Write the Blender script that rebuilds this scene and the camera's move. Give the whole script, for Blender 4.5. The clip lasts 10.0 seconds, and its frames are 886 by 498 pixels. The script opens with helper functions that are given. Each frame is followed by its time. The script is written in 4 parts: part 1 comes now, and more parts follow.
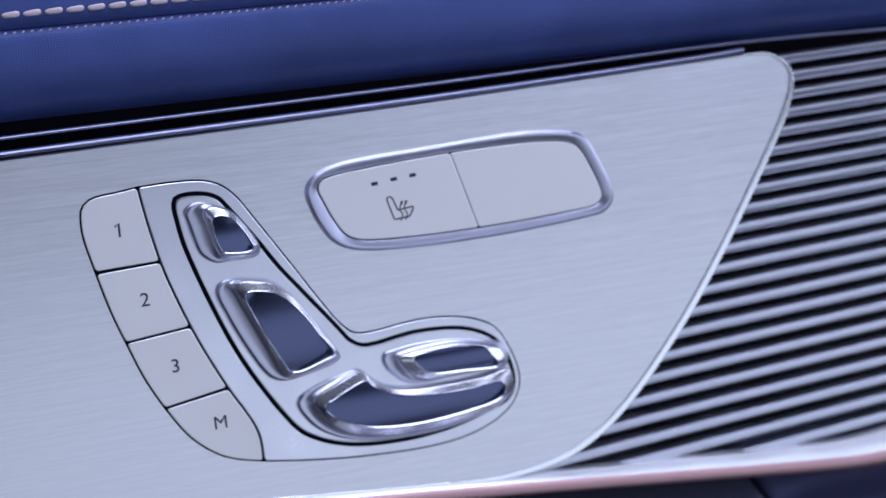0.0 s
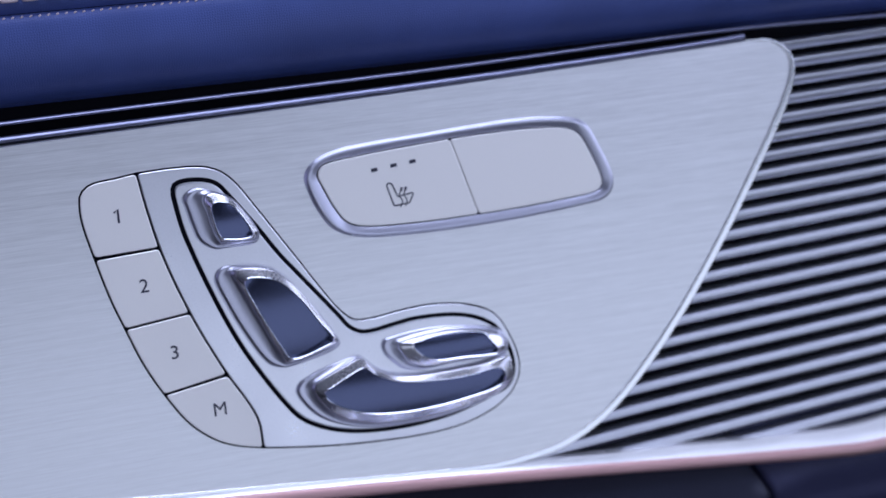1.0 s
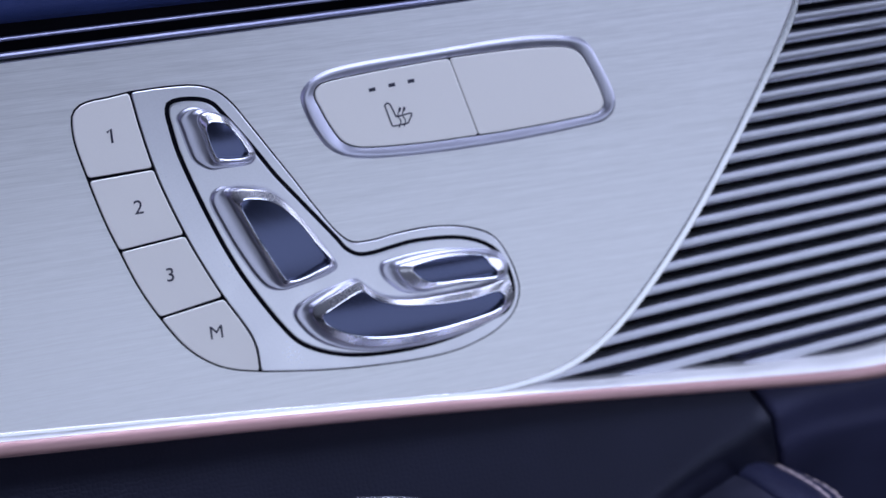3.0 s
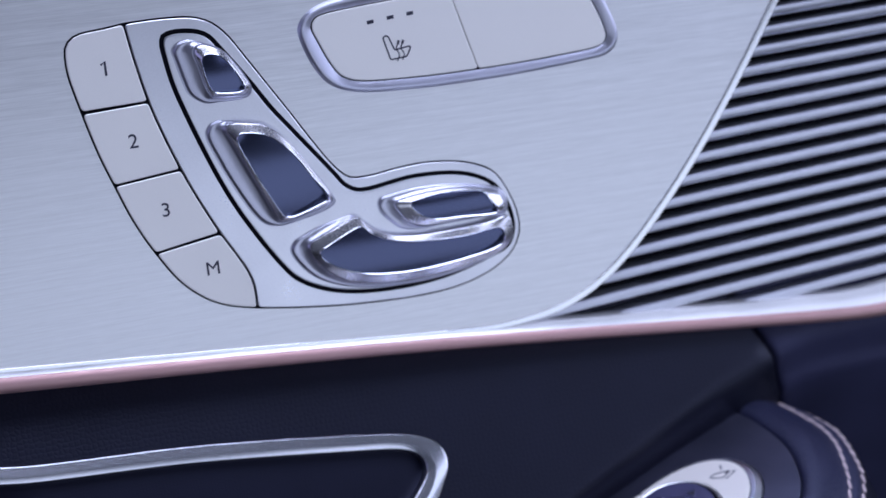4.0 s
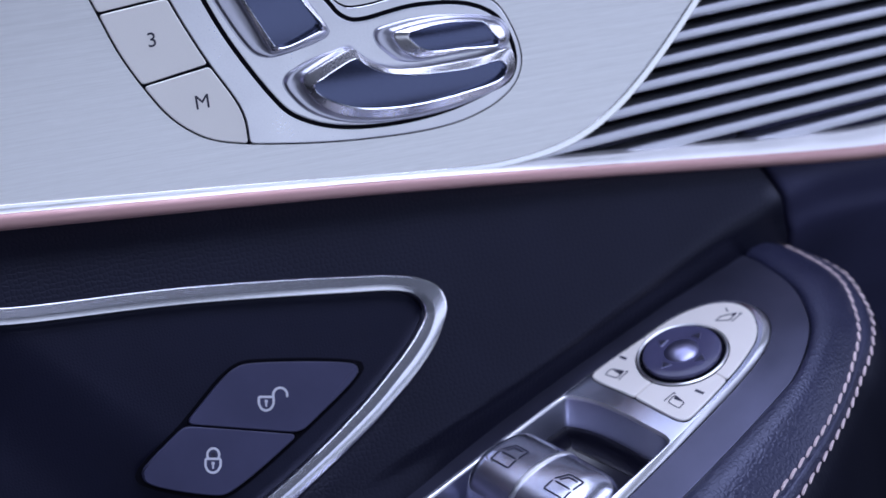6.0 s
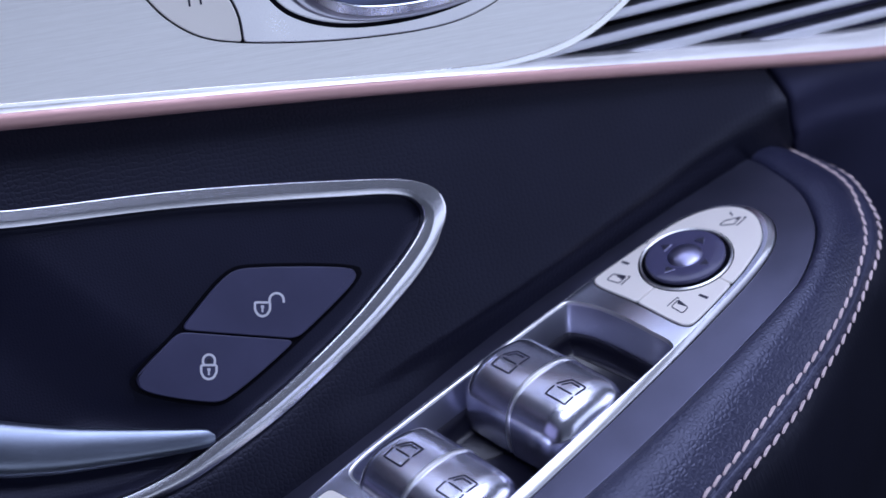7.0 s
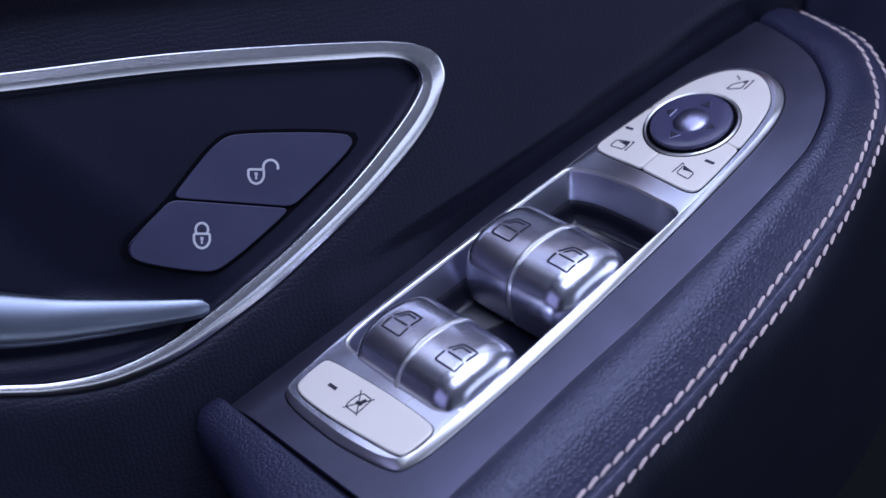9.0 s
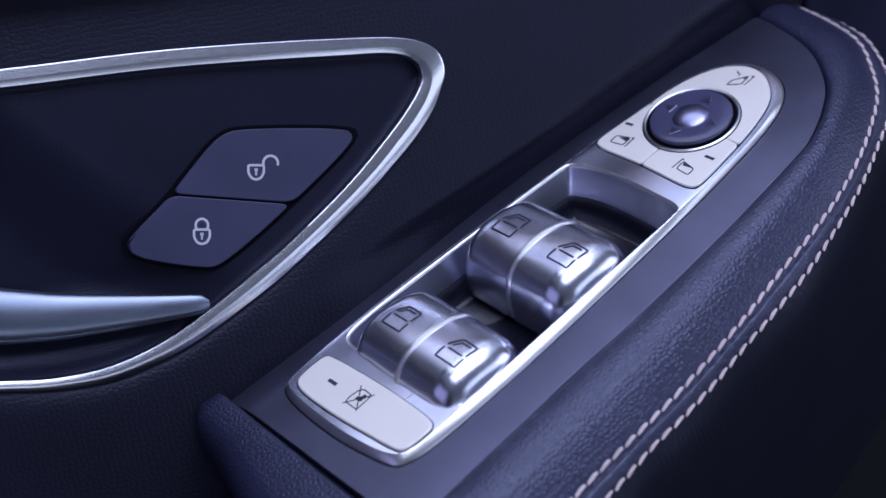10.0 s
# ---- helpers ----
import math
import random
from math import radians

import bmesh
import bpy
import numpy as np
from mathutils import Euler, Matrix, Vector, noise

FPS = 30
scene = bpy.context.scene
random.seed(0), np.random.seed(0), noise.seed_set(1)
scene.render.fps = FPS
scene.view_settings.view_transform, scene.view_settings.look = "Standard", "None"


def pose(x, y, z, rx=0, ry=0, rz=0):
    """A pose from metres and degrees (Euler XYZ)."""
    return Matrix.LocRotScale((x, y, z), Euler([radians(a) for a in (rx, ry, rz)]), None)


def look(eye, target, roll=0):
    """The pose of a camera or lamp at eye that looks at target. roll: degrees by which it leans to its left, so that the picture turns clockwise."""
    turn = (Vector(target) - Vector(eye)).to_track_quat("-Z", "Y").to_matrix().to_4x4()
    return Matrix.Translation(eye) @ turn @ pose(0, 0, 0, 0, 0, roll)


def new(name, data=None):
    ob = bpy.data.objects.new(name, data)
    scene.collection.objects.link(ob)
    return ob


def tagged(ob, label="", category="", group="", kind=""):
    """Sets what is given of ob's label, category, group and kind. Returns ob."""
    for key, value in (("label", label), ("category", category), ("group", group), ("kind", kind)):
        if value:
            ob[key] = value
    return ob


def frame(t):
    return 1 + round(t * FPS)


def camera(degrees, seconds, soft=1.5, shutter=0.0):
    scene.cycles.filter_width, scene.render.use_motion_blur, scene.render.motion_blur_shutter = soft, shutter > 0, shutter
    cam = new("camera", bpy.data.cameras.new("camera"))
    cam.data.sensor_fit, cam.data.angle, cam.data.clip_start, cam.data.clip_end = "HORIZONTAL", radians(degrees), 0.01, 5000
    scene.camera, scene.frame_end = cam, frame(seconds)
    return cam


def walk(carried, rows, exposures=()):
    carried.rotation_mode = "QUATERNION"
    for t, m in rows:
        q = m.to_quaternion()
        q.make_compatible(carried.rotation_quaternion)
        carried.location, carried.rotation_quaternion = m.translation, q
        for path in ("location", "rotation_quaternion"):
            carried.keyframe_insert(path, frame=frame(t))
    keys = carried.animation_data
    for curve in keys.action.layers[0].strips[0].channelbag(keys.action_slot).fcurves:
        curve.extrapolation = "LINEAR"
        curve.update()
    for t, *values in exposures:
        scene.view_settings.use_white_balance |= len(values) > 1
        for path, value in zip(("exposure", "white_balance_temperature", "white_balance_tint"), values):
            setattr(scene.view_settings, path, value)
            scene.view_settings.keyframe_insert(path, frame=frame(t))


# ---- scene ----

# camera and its way
cam = camera(32.0, 10.0)
PATH = [
    (0.0, 0.0093, -0.0105, 0.9839, -24.432, 0.234, -19.225), (0.5, 0.0095, -0.0102, 0.9834, -24.537, 0.245, -19.217),
    (1.0, 0.0094, -0.0099, 0.9825, -24.819, 0.209, -19.231), (1.5, 0.0093, -0.0091, 0.9811, -25.181, 0.170, -19.267),
    (2.0, 0.0093, -0.0081, 0.9794, -25.691, 0.152, -19.313), (2.5, 0.0094, -0.0067, 0.9773, -26.331, 0.139, -19.354),
    (4.0, 0.0124, -0.0016, 0.9703, -29.318, 0.108, -19.239), (4.5, 0.0136, 0.0003, 0.9674, -30.424, 0.129, -19.190),
    (5.0, 0.0145, 0.0033, 0.9633, -31.662, 0.083, -19.186), (5.5, 0.0147, 0.0066, 0.9585, -32.957, 0.058, -19.290),
    (7.0, 0.0142, 0.0155, 0.9423, -37.303, -0.074, -19.741), (7.5, 0.0148, 0.0179, 0.9378, -38.698, -0.055, -19.806),
    (8.0, 0.0158, 0.0205, 0.9339, -40.288, -0.040, -19.830), (8.5, 0.0168, 0.0223, 0.9310, -41.469, 0.038, -19.869),
    (9.0, 0.0170, 0.0222, 0.9302, -41.680, 0.063, -19.855), (9.5, 0.0171, 0.0219, 0.9300, -41.669, 0.088, -19.844),
    (10.0, 0.0172, 0.0216, 0.9299, -41.771, 0.105, -19.832)]
cam.data.dof.use_dof, cam.data.dof.focus_distance, cam.data.dof.aperture_fstop = True, 0.472, 8.5
walk(cam, [(t, pose(x, y, z, 90 + p, r, w)) for t, x, y, z, p, r, w in PATH])

# light: a cool studio; softboxes shine in through the far door and the window above
world = bpy.data.worlds.new("studio")
scene.world = world
world.use_nodes = True
world.node_tree.nodes["Background"].inputs[0].default_value = (0.56, 0.66, 1.0, 1)
world.node_tree.nodes["Background"].inputs[1].default_value = 0.09


def softbox(name, eye, target, w, h, power, color):
    lamp = bpy.data.lights.new(name, "AREA")
    lamp.shape, lamp.size, lamp.size_y, lamp.energy, lamp.color = "RECTANGLE", w, h, power, color
    ob = new(name, lamp)
    ob.matrix_world = look(eye, target)
    return ob


COOL = (0.62, 0.69, 1.0)
PALE = (0.655, 0.742, 1.0)
softbox("far_door_softbox", (0.62, -1.5, 0.39), (0.2, 0.4, 0.6), 2.7, 0.84, 8.05, PALE)
softbox("far_window_softbox", (1.5, -1.45, 1.64), (0.2, 0.4, 0.66), 1.9, 0.9, 8.0, (0.60, 0.68, 1.0))
softbox("rear_softbox", (-0.95, 0.0, 0.98), (0.1, 0.35, 0.66), 0.9, 0.6, 1.1, (0.47, 0.48, 1.0))
softbox("windscreen_softbox", (1.75, -0.1, 1.15), (0.25, 0.4, 0.7), 0.8, 0.8, 6.0, COOL)
softbox("window_softbox", (0.45, 1.05, 1.5), (0.15, 0.3, 0.65), 1.6, 0.8, 3.0, COOL)
softbox("roof_softbox", (0.25, 0.22, 1.8), (0.2, 0.36, 0.7), 1.2, 0.5, 11, COOL)
softbox("roof_edge_softbox", (0.25, 0.72, 1.8), (0.2, 0.36, 0.65), 1.2, 0.5, 5.5, COOL)

# ---- materials ----


def nodes_of(name):
    m = bpy.data.materials.new(name)
    m.use_nodes = True
    nt = m.node_tree
    return m, nt, nt.nodes["Principled BSDF"], nt.nodes.new("ShaderNodeTexCoord").outputs["Object"]


def mapped(nt, co, sc):
    mp = nt.nodes.new("ShaderNodeMapping")
    mp.inputs["Scale"].default_value = sc
    nt.links.new(co, mp.inputs["Vector"])
    return mp.outputs[0]


def noise_of(nt, co, sc, detail=4.0, rough=0.55):
    n = nt.nodes.new("ShaderNodeTexNoise")
    n.inputs["Scale"].default_value, n.inputs["Detail"].default_value, n.inputs["Roughness"].default_value = sc, detail, rough
    nt.links.new(co, n.inputs["Vector"])
    return n.outputs["Fac"]


def spread(nt, fac, lo, hi):
    r = nt.nodes.new("ShaderNodeMapRange")
    r.inputs["From Min"].default_value, r.inputs["From Max"].default_value = 0.25, 0.75
    r.inputs["To Min"].default_value, r.inputs["To Max"].default_value = lo, hi
    nt.links.new(fac, r.inputs["Value"])
    return r.outputs[0]


def tinted(nt, fac, a, b):
    r = nt.nodes.new("ShaderNodeValToRGB")
    r.color_ramp.elements[0].position, r.color_ramp.elements[1].position = 0.3, 0.7
    r.color_ramp.elements[0].color, r.color_ramp.elements[1].color = (*a, 1), (*b, 1)
    nt.links.new(fac, r.inputs[0])
    return r.outputs[0]


def bumped(nt, bsdf, height, strength, dist):
    b = nt.nodes.new("ShaderNodeBump")
    b.inputs["Strength"].default_value, b.inputs["Distance"].default_value = strength, dist
    nt.links.new(height, b.inputs["Height"])
    nt.links.new(b.outputs[0], bsdf.inputs["Normal"])


def shade(c, k):
    return tuple(min(1.0, x * k) for x in c)


def metal(name, color, rough, grain=(900, 900, 900), bump=0.15, spots=60.0, vary=0.08):
    """Metal with a fine grain (stretched by the three scales) and faint handling marks."""
    grit = 0.15 if bump else 0.02
    m, nt, b, co = nodes_of(name)
    fine, wide = noise_of(nt, mapped(nt, co, grain), 1.0, 5), noise_of(nt, co, spots, 3)
    nt.links.new(tinted(nt, fine, shade(color, 1 - vary), shade(color, 1 + vary)), b.inputs["Base Color"])
    mix = nt.nodes.new("ShaderNodeMath")
    mix.operation = "MULTIPLY_ADD"
    mottle = 0.05 if bump else 0.012
    nt.links.new(spread(nt, wide, -mottle, mottle), mix.inputs[0])
    mix.inputs[1].default_value = 1.0
    nt.links.new(spread(nt, fine, rough * (1 - grit), rough * (1 + grit)), mix.inputs[2])
    nt.links.new(mix.outputs[0], b.inputs["Roughness"])
    b.inputs["Metallic"].default_value = 1.0
    if bump:
        bumped(nt, b, fine, bump, 0.00005)
    return m


def plastic(name, color, rough, bump=0.2, grain=2500.0, coat=0.0):
    m, nt, b, co = nodes_of(name)
    fine, wide = noise_of(nt, co, grain, 2), noise_of(nt, co, 45.0, 4)
    nt.links.new(tinted(nt, wide, shade(color, 0.86), shade(color, 1.14)), b.inputs["Base Color"])
    nt.links.new(spread(nt, wide, rough - 0.04, rough + 0.04), b.inputs["Roughness"])
    b.inputs["Coat Weight"].default_value = coat
    bumped(nt, b, fine, bump, 0.00004)
    return m


def leather(name, color, rough, cell=750.0, bump=0.6, depth=0.00012, gloss=0.5, crease=0.5, space="2D"):
    """Embossed leather: pebbles of about a millimetre with creases between, softly uneven colour."""
    m, nt, b, co = nodes_of(name)
    wob = nt.nodes.new("ShaderNodeTexNoise")
    wob.inputs["Scale"].default_value = cell * 0.5
    nt.links.new(co, wob.inputs["Vector"])
    add = nt.nodes.new("ShaderNodeVectorMath")
    add.operation = "MULTIPLY_ADD"
    nt.links.new(wob.outputs["Color"], add.inputs[0])
    add.inputs[1].default_value = (0.0003, 0.0003, 0.0003)
    nt.links.new(co, add.inputs[2])
    v = nt.nodes.new("ShaderNodeTexVoronoi")
    v.feature, v.voronoi_dimensions = "DISTANCE_TO_EDGE", space
    v.inputs["Randomness"].default_value = 0.7
    v.inputs["Scale"].default_value = cell
    nt.links.new(add.outputs[0], v.inputs["Vector"])
    edge = nt.nodes.new("ShaderNodeMapRange")
    edge.inputs["From Max"].default_value = crease
    edge.interpolation_type = "SMOOTHSTEP"
    nt.links.new(v.outputs["Distance"], edge.inputs["Value"])
    fine, wide = noise_of(nt, co, cell * 2.5, 3), noise_of(nt, co, 35.0, 4)
    h = nt.nodes.new("ShaderNodeMath")
    h.operation = "MULTIPLY_ADD"
    nt.links.new(fine, h.inputs[0])
    h.inputs[1].default_value = 0.04
    nt.links.new(edge.outputs[0], h.inputs[2])
    nt.links.new(tinted(nt, wide, shade(color, 0.85), shade(color, 1.15)), b.inputs["Base Color"])
    nt.links.new(spread(nt, wide, rough - 0.02, rough + 0.02), b.inputs["Roughness"])
    b.inputs["Specular IOR Level"].default_value = gloss
    b.inputs["Specular Tint"].default_value = (0.72, 0.75, 1.0, 1)
    bumped(nt, b, h.outputs[0], bump, depth)
    return m


def brushed(name, color, rough):
    """Aluminium drawn along its length: long fine streaks in colour, gloss and relief."""
    m, nt, b, co = nodes_of(name)
    broad, fine = noise_of(nt, mapped(nt, co, (22, 760, 22)), 1.0, 3, 0.6), noise_of(nt, mapped(nt, co, (110, 2600, 110)), 1.0, 4, 0.6)
    add = nt.nodes.new("ShaderNodeMath")
    add.operation = "MULTIPLY_ADD"
    nt.links.new(broad, add.inputs[0])
    add.inputs[1].default_value = 0.55
    half = nt.nodes.new("ShaderNodeMath")
    half.operation = "MULTIPLY"
    half.inputs[1].default_value = 0.45
    nt.links.new(fine, half.inputs[0])
    nt.links.new(half.outputs[0], add.inputs[2])
    nt.links.new(tinted(nt, add.outputs[0], shade(color, 0.84), shade(color, 1.12)), b.inputs["Base Color"])
    nt.links.new(spread(nt, add.outputs[0], rough - 0.07, rough + 0.07), b.inputs["Roughness"])
    b.inputs["Metallic"].default_value = 1.0
    bumped(nt, b, add.outputs[0], 0.5, 0.00006)
    return m


ALU = brushed("brushed_aluminium", (0.82, 0.82, 0.82), 0.36)
SATIN = metal("satin_silver", (0.80, 0.80, 0.83), 0.33, (1500, 1500, 1500), 0.10, 50, 0.03)
BUTTON = metal("silver_paint", (0.94, 0.91, 0.85), 0.42, (3000, 3000, 3000), 0.05, 50, 0.02)
BUTTON.node_tree.nodes["Principled BSDF"].inputs["Metallic"].default_value = 0.4
CHROME = metal("polished_chrome", (0.86, 0.87, 0.90), 0.19, (600, 600, 600), 0.03, 40, 0.02)
# satin silver darkened: the shade on the keys' skirts is put into this colour
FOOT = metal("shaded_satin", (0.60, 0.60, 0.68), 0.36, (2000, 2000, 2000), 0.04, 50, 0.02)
CROWN = metal("satin_crown", (0.84, 0.82, 0.84), 0.27, (2500, 2500, 2500), 0.0, 50, 0.01)
SMOKE = metal("smoked_metal", (0.092, 0.106, 0.178), 0.19, (1200, 1200, 1200), 0.0, 60, 0.02)
SLAT = metal("ribbed_silver", (0.75, 0.76, 0.82), 0.42, (40, 2500, 2500), 0.08, 40, 0.04)
ROSE = metal("rose_gold", (0.68, 0.43, 0.41), 0.58, (50, 2000, 2000), 0.08, 40, 0.04)
LEDGE_MAT = metal("satin_ledge", (0.95, 0.94, 0.92), 0.44, (50, 2000, 2000), 0.06, 40, 0.03)
STRIP = metal("dull_chrome", (0.36, 0.37, 0.50), 0.46, (50, 2000, 2000), 0.03, 40, 0.03)
SURROUND = metal("satin_surround", (0.62, 0.62, 0.71), 0.37, (1500, 1500, 1500), 0.04, 40, 0.02)
RING = metal("soft_chrome", (0.84, 0.84, 0.89), 0.22, (900, 900, 900), 0.0, 12, 0.02)
LEVER = metal("steel_paint", (0.25, 0.285, 0.36), 0.36, (1500, 1500, 1500), 0.05, 40, 0.03)
KNOB = metal("highlight_metal", (0.34, 0.34, 0.50), 0.34, (900, 900, 900), 0.02, 40, 0.02)
ROCKER = metal("rocker_satin", (0.78, 0.79, 0.91), 0.25, (2500, 2500, 2500), 0.0, 50, 0.01)
BEZEL = metal("bezel_satin", (0.64, 0.66, 0.78), 0.20, (2500, 2500, 2500), 0, 20, 0.01)
EDGING = metal("bright_edging", (0.93, 0.93, 0.93), 0.20, (2500, 2500, 2500), 0, 20, 0.01)
BRIGHT = metal("bright_edge", (0.84, 0.84, 0.85), 0.33, (2500, 2500, 2500), 0, 20, 0.01)
RECESS = leather("recess_leather", (0.0058, 0.0062, 0.0155), 0.40, 900, 0.22, 0.00014, 0.34)
WALL = metal("well_wall", (0.40, 0.41, 0.50), 0.34, (2500, 2500, 2500), 0.0, 40, 0.01)
BLACK = plastic("black_gap", (0.002, 0.002, 0.005), 0.6, 0.1)
BLACK.node_tree.nodes["Principled BSDF"].inputs["Specular IOR Level"].default_value = 0.06
PLATE = metal("white_silver", (0.94, 0.89, 0.82), 0.44, (3000, 3000, 3000), 0.0, 50, 0.01)
PLATE.node_tree.nodes["Principled BSDF"].inputs["Metallic"].default_value = 0.15
GLYPH = plastic("dark_print", (0.018, 0.018, 0.04), 0.5, 0.05)
WHITE = plastic("white_print", (0.62, 0.63, 0.68), 0.5, 0.05)
NAVY = leather("navy_leather", (0.058, 0.088, 0.26), 0.42, 1250, 0.4, 0.00014)
CARD = leather("black_leather", (0.0042, 0.0045, 0.0112), 0.42, 560, 0.24, 0.0002, 0.42, 0.32)
FRONT = leather("front_card_skin", (0.034, 0.035, 0.074), 0.50, 700, 0.10, 0.0002, 0.3)
ARM = leather("armrest_leather", (0.0185, 0.020, 0.047), 0.40, 620, 0.46, 0.00022, 0.8, 0.32, "3D")
SOFT = plastic("soft_touch", (0.085, 0.087, 0.135), 0.36, 0.15, 2200)
SOFT.node_tree.nodes["Principled BSDF"].inputs["Metallic"].default_value = 0.75
LOCK = plastic("lock_key_paint", (0.041, 0.042, 0.091), 0.38, 0.1, 2500)
PIANO = plastic("dial_plastic", (0.062, 0.061, 0.132), 0.30, 0.05, 2000, 0.3)
WELL = plastic("well_plastic", (0.009, 0.009, 0.02), 0.36, 0.08, 1800, 0.08)
THREAD = plastic("rose_thread", (0.66, 0.53, 0.53), 0.6, 0.9, 2600)
CLOTH = plastic("cabin_lining", (0.004, 0.004, 0.007), 0.8, 0.5, 500)

# ---- shapes, in millimetres ----


def board(o, u, v):
    u, v = Vector(u).normalized(), Vector(v).normalized()
    n = u.cross(v)
    m = Matrix((u, v, n)).transposed().to_4x4()
    m.translation = o
    return m


FASCIA = board((0.15937, 0.43786, 0.76174), (1, 0, 0), (0, 0.20791, 0.97815))
CARDF = board((0.15303, 0.42444, 0.67179), (1, 0, 0), (0, 0.64279, 0.76604))
ARMF = board((0.22326, 0.36478, 0.62899), (0.89832, 0.38762, 0.20679), (-0.35567, 0.91796, -0.17561))
ORG = {}


def thing(name, base, u, v, label, category, group="", kind=""):
    ob = new(name)
    ob.empty_display_size = 0.01
    ob.matrix_world = base @ Matrix.Translation((u / 1000, v / 1000, 0))
    ORG[ob.name] = (u, v)
    return tagged(ob, label, category, group, kind)


class Shape:
    def __init__(self):
        self.v, self.f = [], []

    def loft(self, loops, closed=True, cap0=False, cap1=False):
        n, b = len(loops[0]), len(self.v)
        for lp in loops:
            self.v += [tuple(p) for p in lp]
        for i in range(len(loops) - 1):
            for j in range(n if closed else n - 1):
                k = (j + 1) % n
                self.f.append((b + i * n + j, b + i * n + k, b + (i + 1) * n + k, b + (i + 1) * n + j))
        if cap0:
            self.f.append(tuple(reversed(range(b, b + n))))
        if cap1:
            e = b + (len(loops) - 1) * n
            self.f.append(tuple(range(e, e + n)))
        return self

    def mesh(self, name, org, angle=38):
        me = bpy.data.meshes.new(name)
        me.from_pydata([((x - org[0]) / 1000, (y - org[1]) / 1000, z / 1000) for x, y, z in self.v], [], self.f)
        bm = bmesh.new()
        bm.from_mesh(me)
        bmesh.ops.recalc_face_normals(bm, faces=bm.faces)
        bm.to_mesh(me)
        bm.free()
        me.polygons.foreach_set("use_smooth", [len(f) < 5 for f in self.f])
        me.set_sharp_from_angle(angle=radians(angle))
        return me


def part(name, shape, material, parent, label="", kind=""):
    top = parent if parent.parent is None else (parent.parent if parent.parent.parent is None else parent.parent.parent)
    ob = new(name, shape.mesh(name, ORG[top.name]))
    ob.data.materials.append(material)
    ob.parent = parent
    return tagged(ob, label, "", "", kind)


def solid(name, shape, material, base, label, category, kind="structure"):
    ob = new(name, shape.mesh(name, (0, 0)))
    ob.data.materials.append(material)
    ob.matrix_world = base
    ORG[ob.name] = (0, 0)
    return tagged(ob, label, category, "", kind)


def even(pts, n, closed):
    """Points at even steps along a polyline."""
    p = np.array(list(pts) + ([pts[0]] if closed else []), float)
    s = np.concatenate([[0], np.cumsum(np.linalg.norm(np.diff(p, axis=0), axis=1))])
    q = np.linspace(0, s[-1], n, endpoint=not closed)
    return np.stack([np.interp(q, s, p[:, i]) for i in range(p.shape[1])], 1)


def flow(pts, n, closed=False):
    """A smooth curve through a few points (centripetal), at even steps, or at equal counts from point to point where n is 0."""
    p = [np.array(a, float) for a in pts]
    m = len(p)
    out = []
    for i in range(m if closed else m - 1):
        if closed:
            a, b, c, d = p[i - 1], p[i], p[(i + 1) % m], p[(i + 2) % m]
        else:
            b, c = p[i], p[i + 1]
            a = p[i - 1] if i else 2 * b - c
            d = p[i + 2] if i + 2 < m else 2 * c - b
        t1 = np.linalg.norm(b - a) ** 0.5
        t2 = t1 + np.linalg.norm(c - b) ** 0.5
        t3 = t2 + np.linalg.norm(d - c) ** 0.5
        for t in np.linspace(t1, t2, 14, endpoint=False):
            a1, a2, a3 = a + (b - a) * t / t1, b + (c - b) * (t - t1) / (t2 - t1), c + (d - c) * (t - t2) / (t3 - t2)
            b1, b2 = a1 + (a2 - a1) * t / t2, a2 + (a3 - a2) * (t - t1) / (t3 - t1)
            out.append(b1 + (b2 - b1) * (t - t1) / (t2 - t1))
    if not closed:
        out.append(p[-1])
    return even(out, n, closed) if n else np.array(out)


def area(p):
    return 0.5 * float(np.sum(p[:, 0] * np.roll(p[:, 1], -1) - np.roll(p[:, 0], -1) * p[:, 1]))


def inset(p, d):
    """A closed outline moved inwards by d, mitred at its corners."""
    p = np.array(p, float)
    e = np.roll(p, -1, 0) - p
    e /= np.maximum(np.linalg.norm(e, axis=1), 1e-9)[:, None]
    n1 = np.stack([-e[:, 1], e[:, 0]], 1) * (1 if area(p) > 0 else -1)
    n0 = np.roll(n1, 1, 0)
    m = n0 + n1
    m /= np.maximum((m * m).sum(1) / 2, 0.5)[:, None]
    return p + m * d


def at(p, z):
    return [(x, y, z) for x, y in p]


def plate(p, steps, floor=None):
    """A plate with the outline p: steps are (inset, height), the last one is its top."""
    s = Shape()
    steps = list(steps) + [(steps[-1][0] + 0.12, steps[-1][1])]
    return s.loft([at(inset(p, d), z) for d, z in steps], True, floor is not None, True)


def rounded(p, r=0.5, n=4, dense=0):
    """A polygon with rounded corners."""
    p = np.array(p, float)
    out = []
    m = len(p)
    for i in range(m):
        a, b, c = p[i - 1], p[i], p[(i + 1) % m]
        ra = min(r, 0.45 * np.linalg.norm(a - b), 0.45 * np.linalg.norm(c - b))
        s, e = b + (a - b) / np.linalg.norm(a - b) * ra, b + (c - b) / np.linalg.norm(c - b) * ra
        out += [(1 - t) ** 2 * s + 2 * t * (1 - t) * b + t * t * e for t in np.linspace(0, 1, n)]
    return even(out, dense, True) if dense else np.array(out)


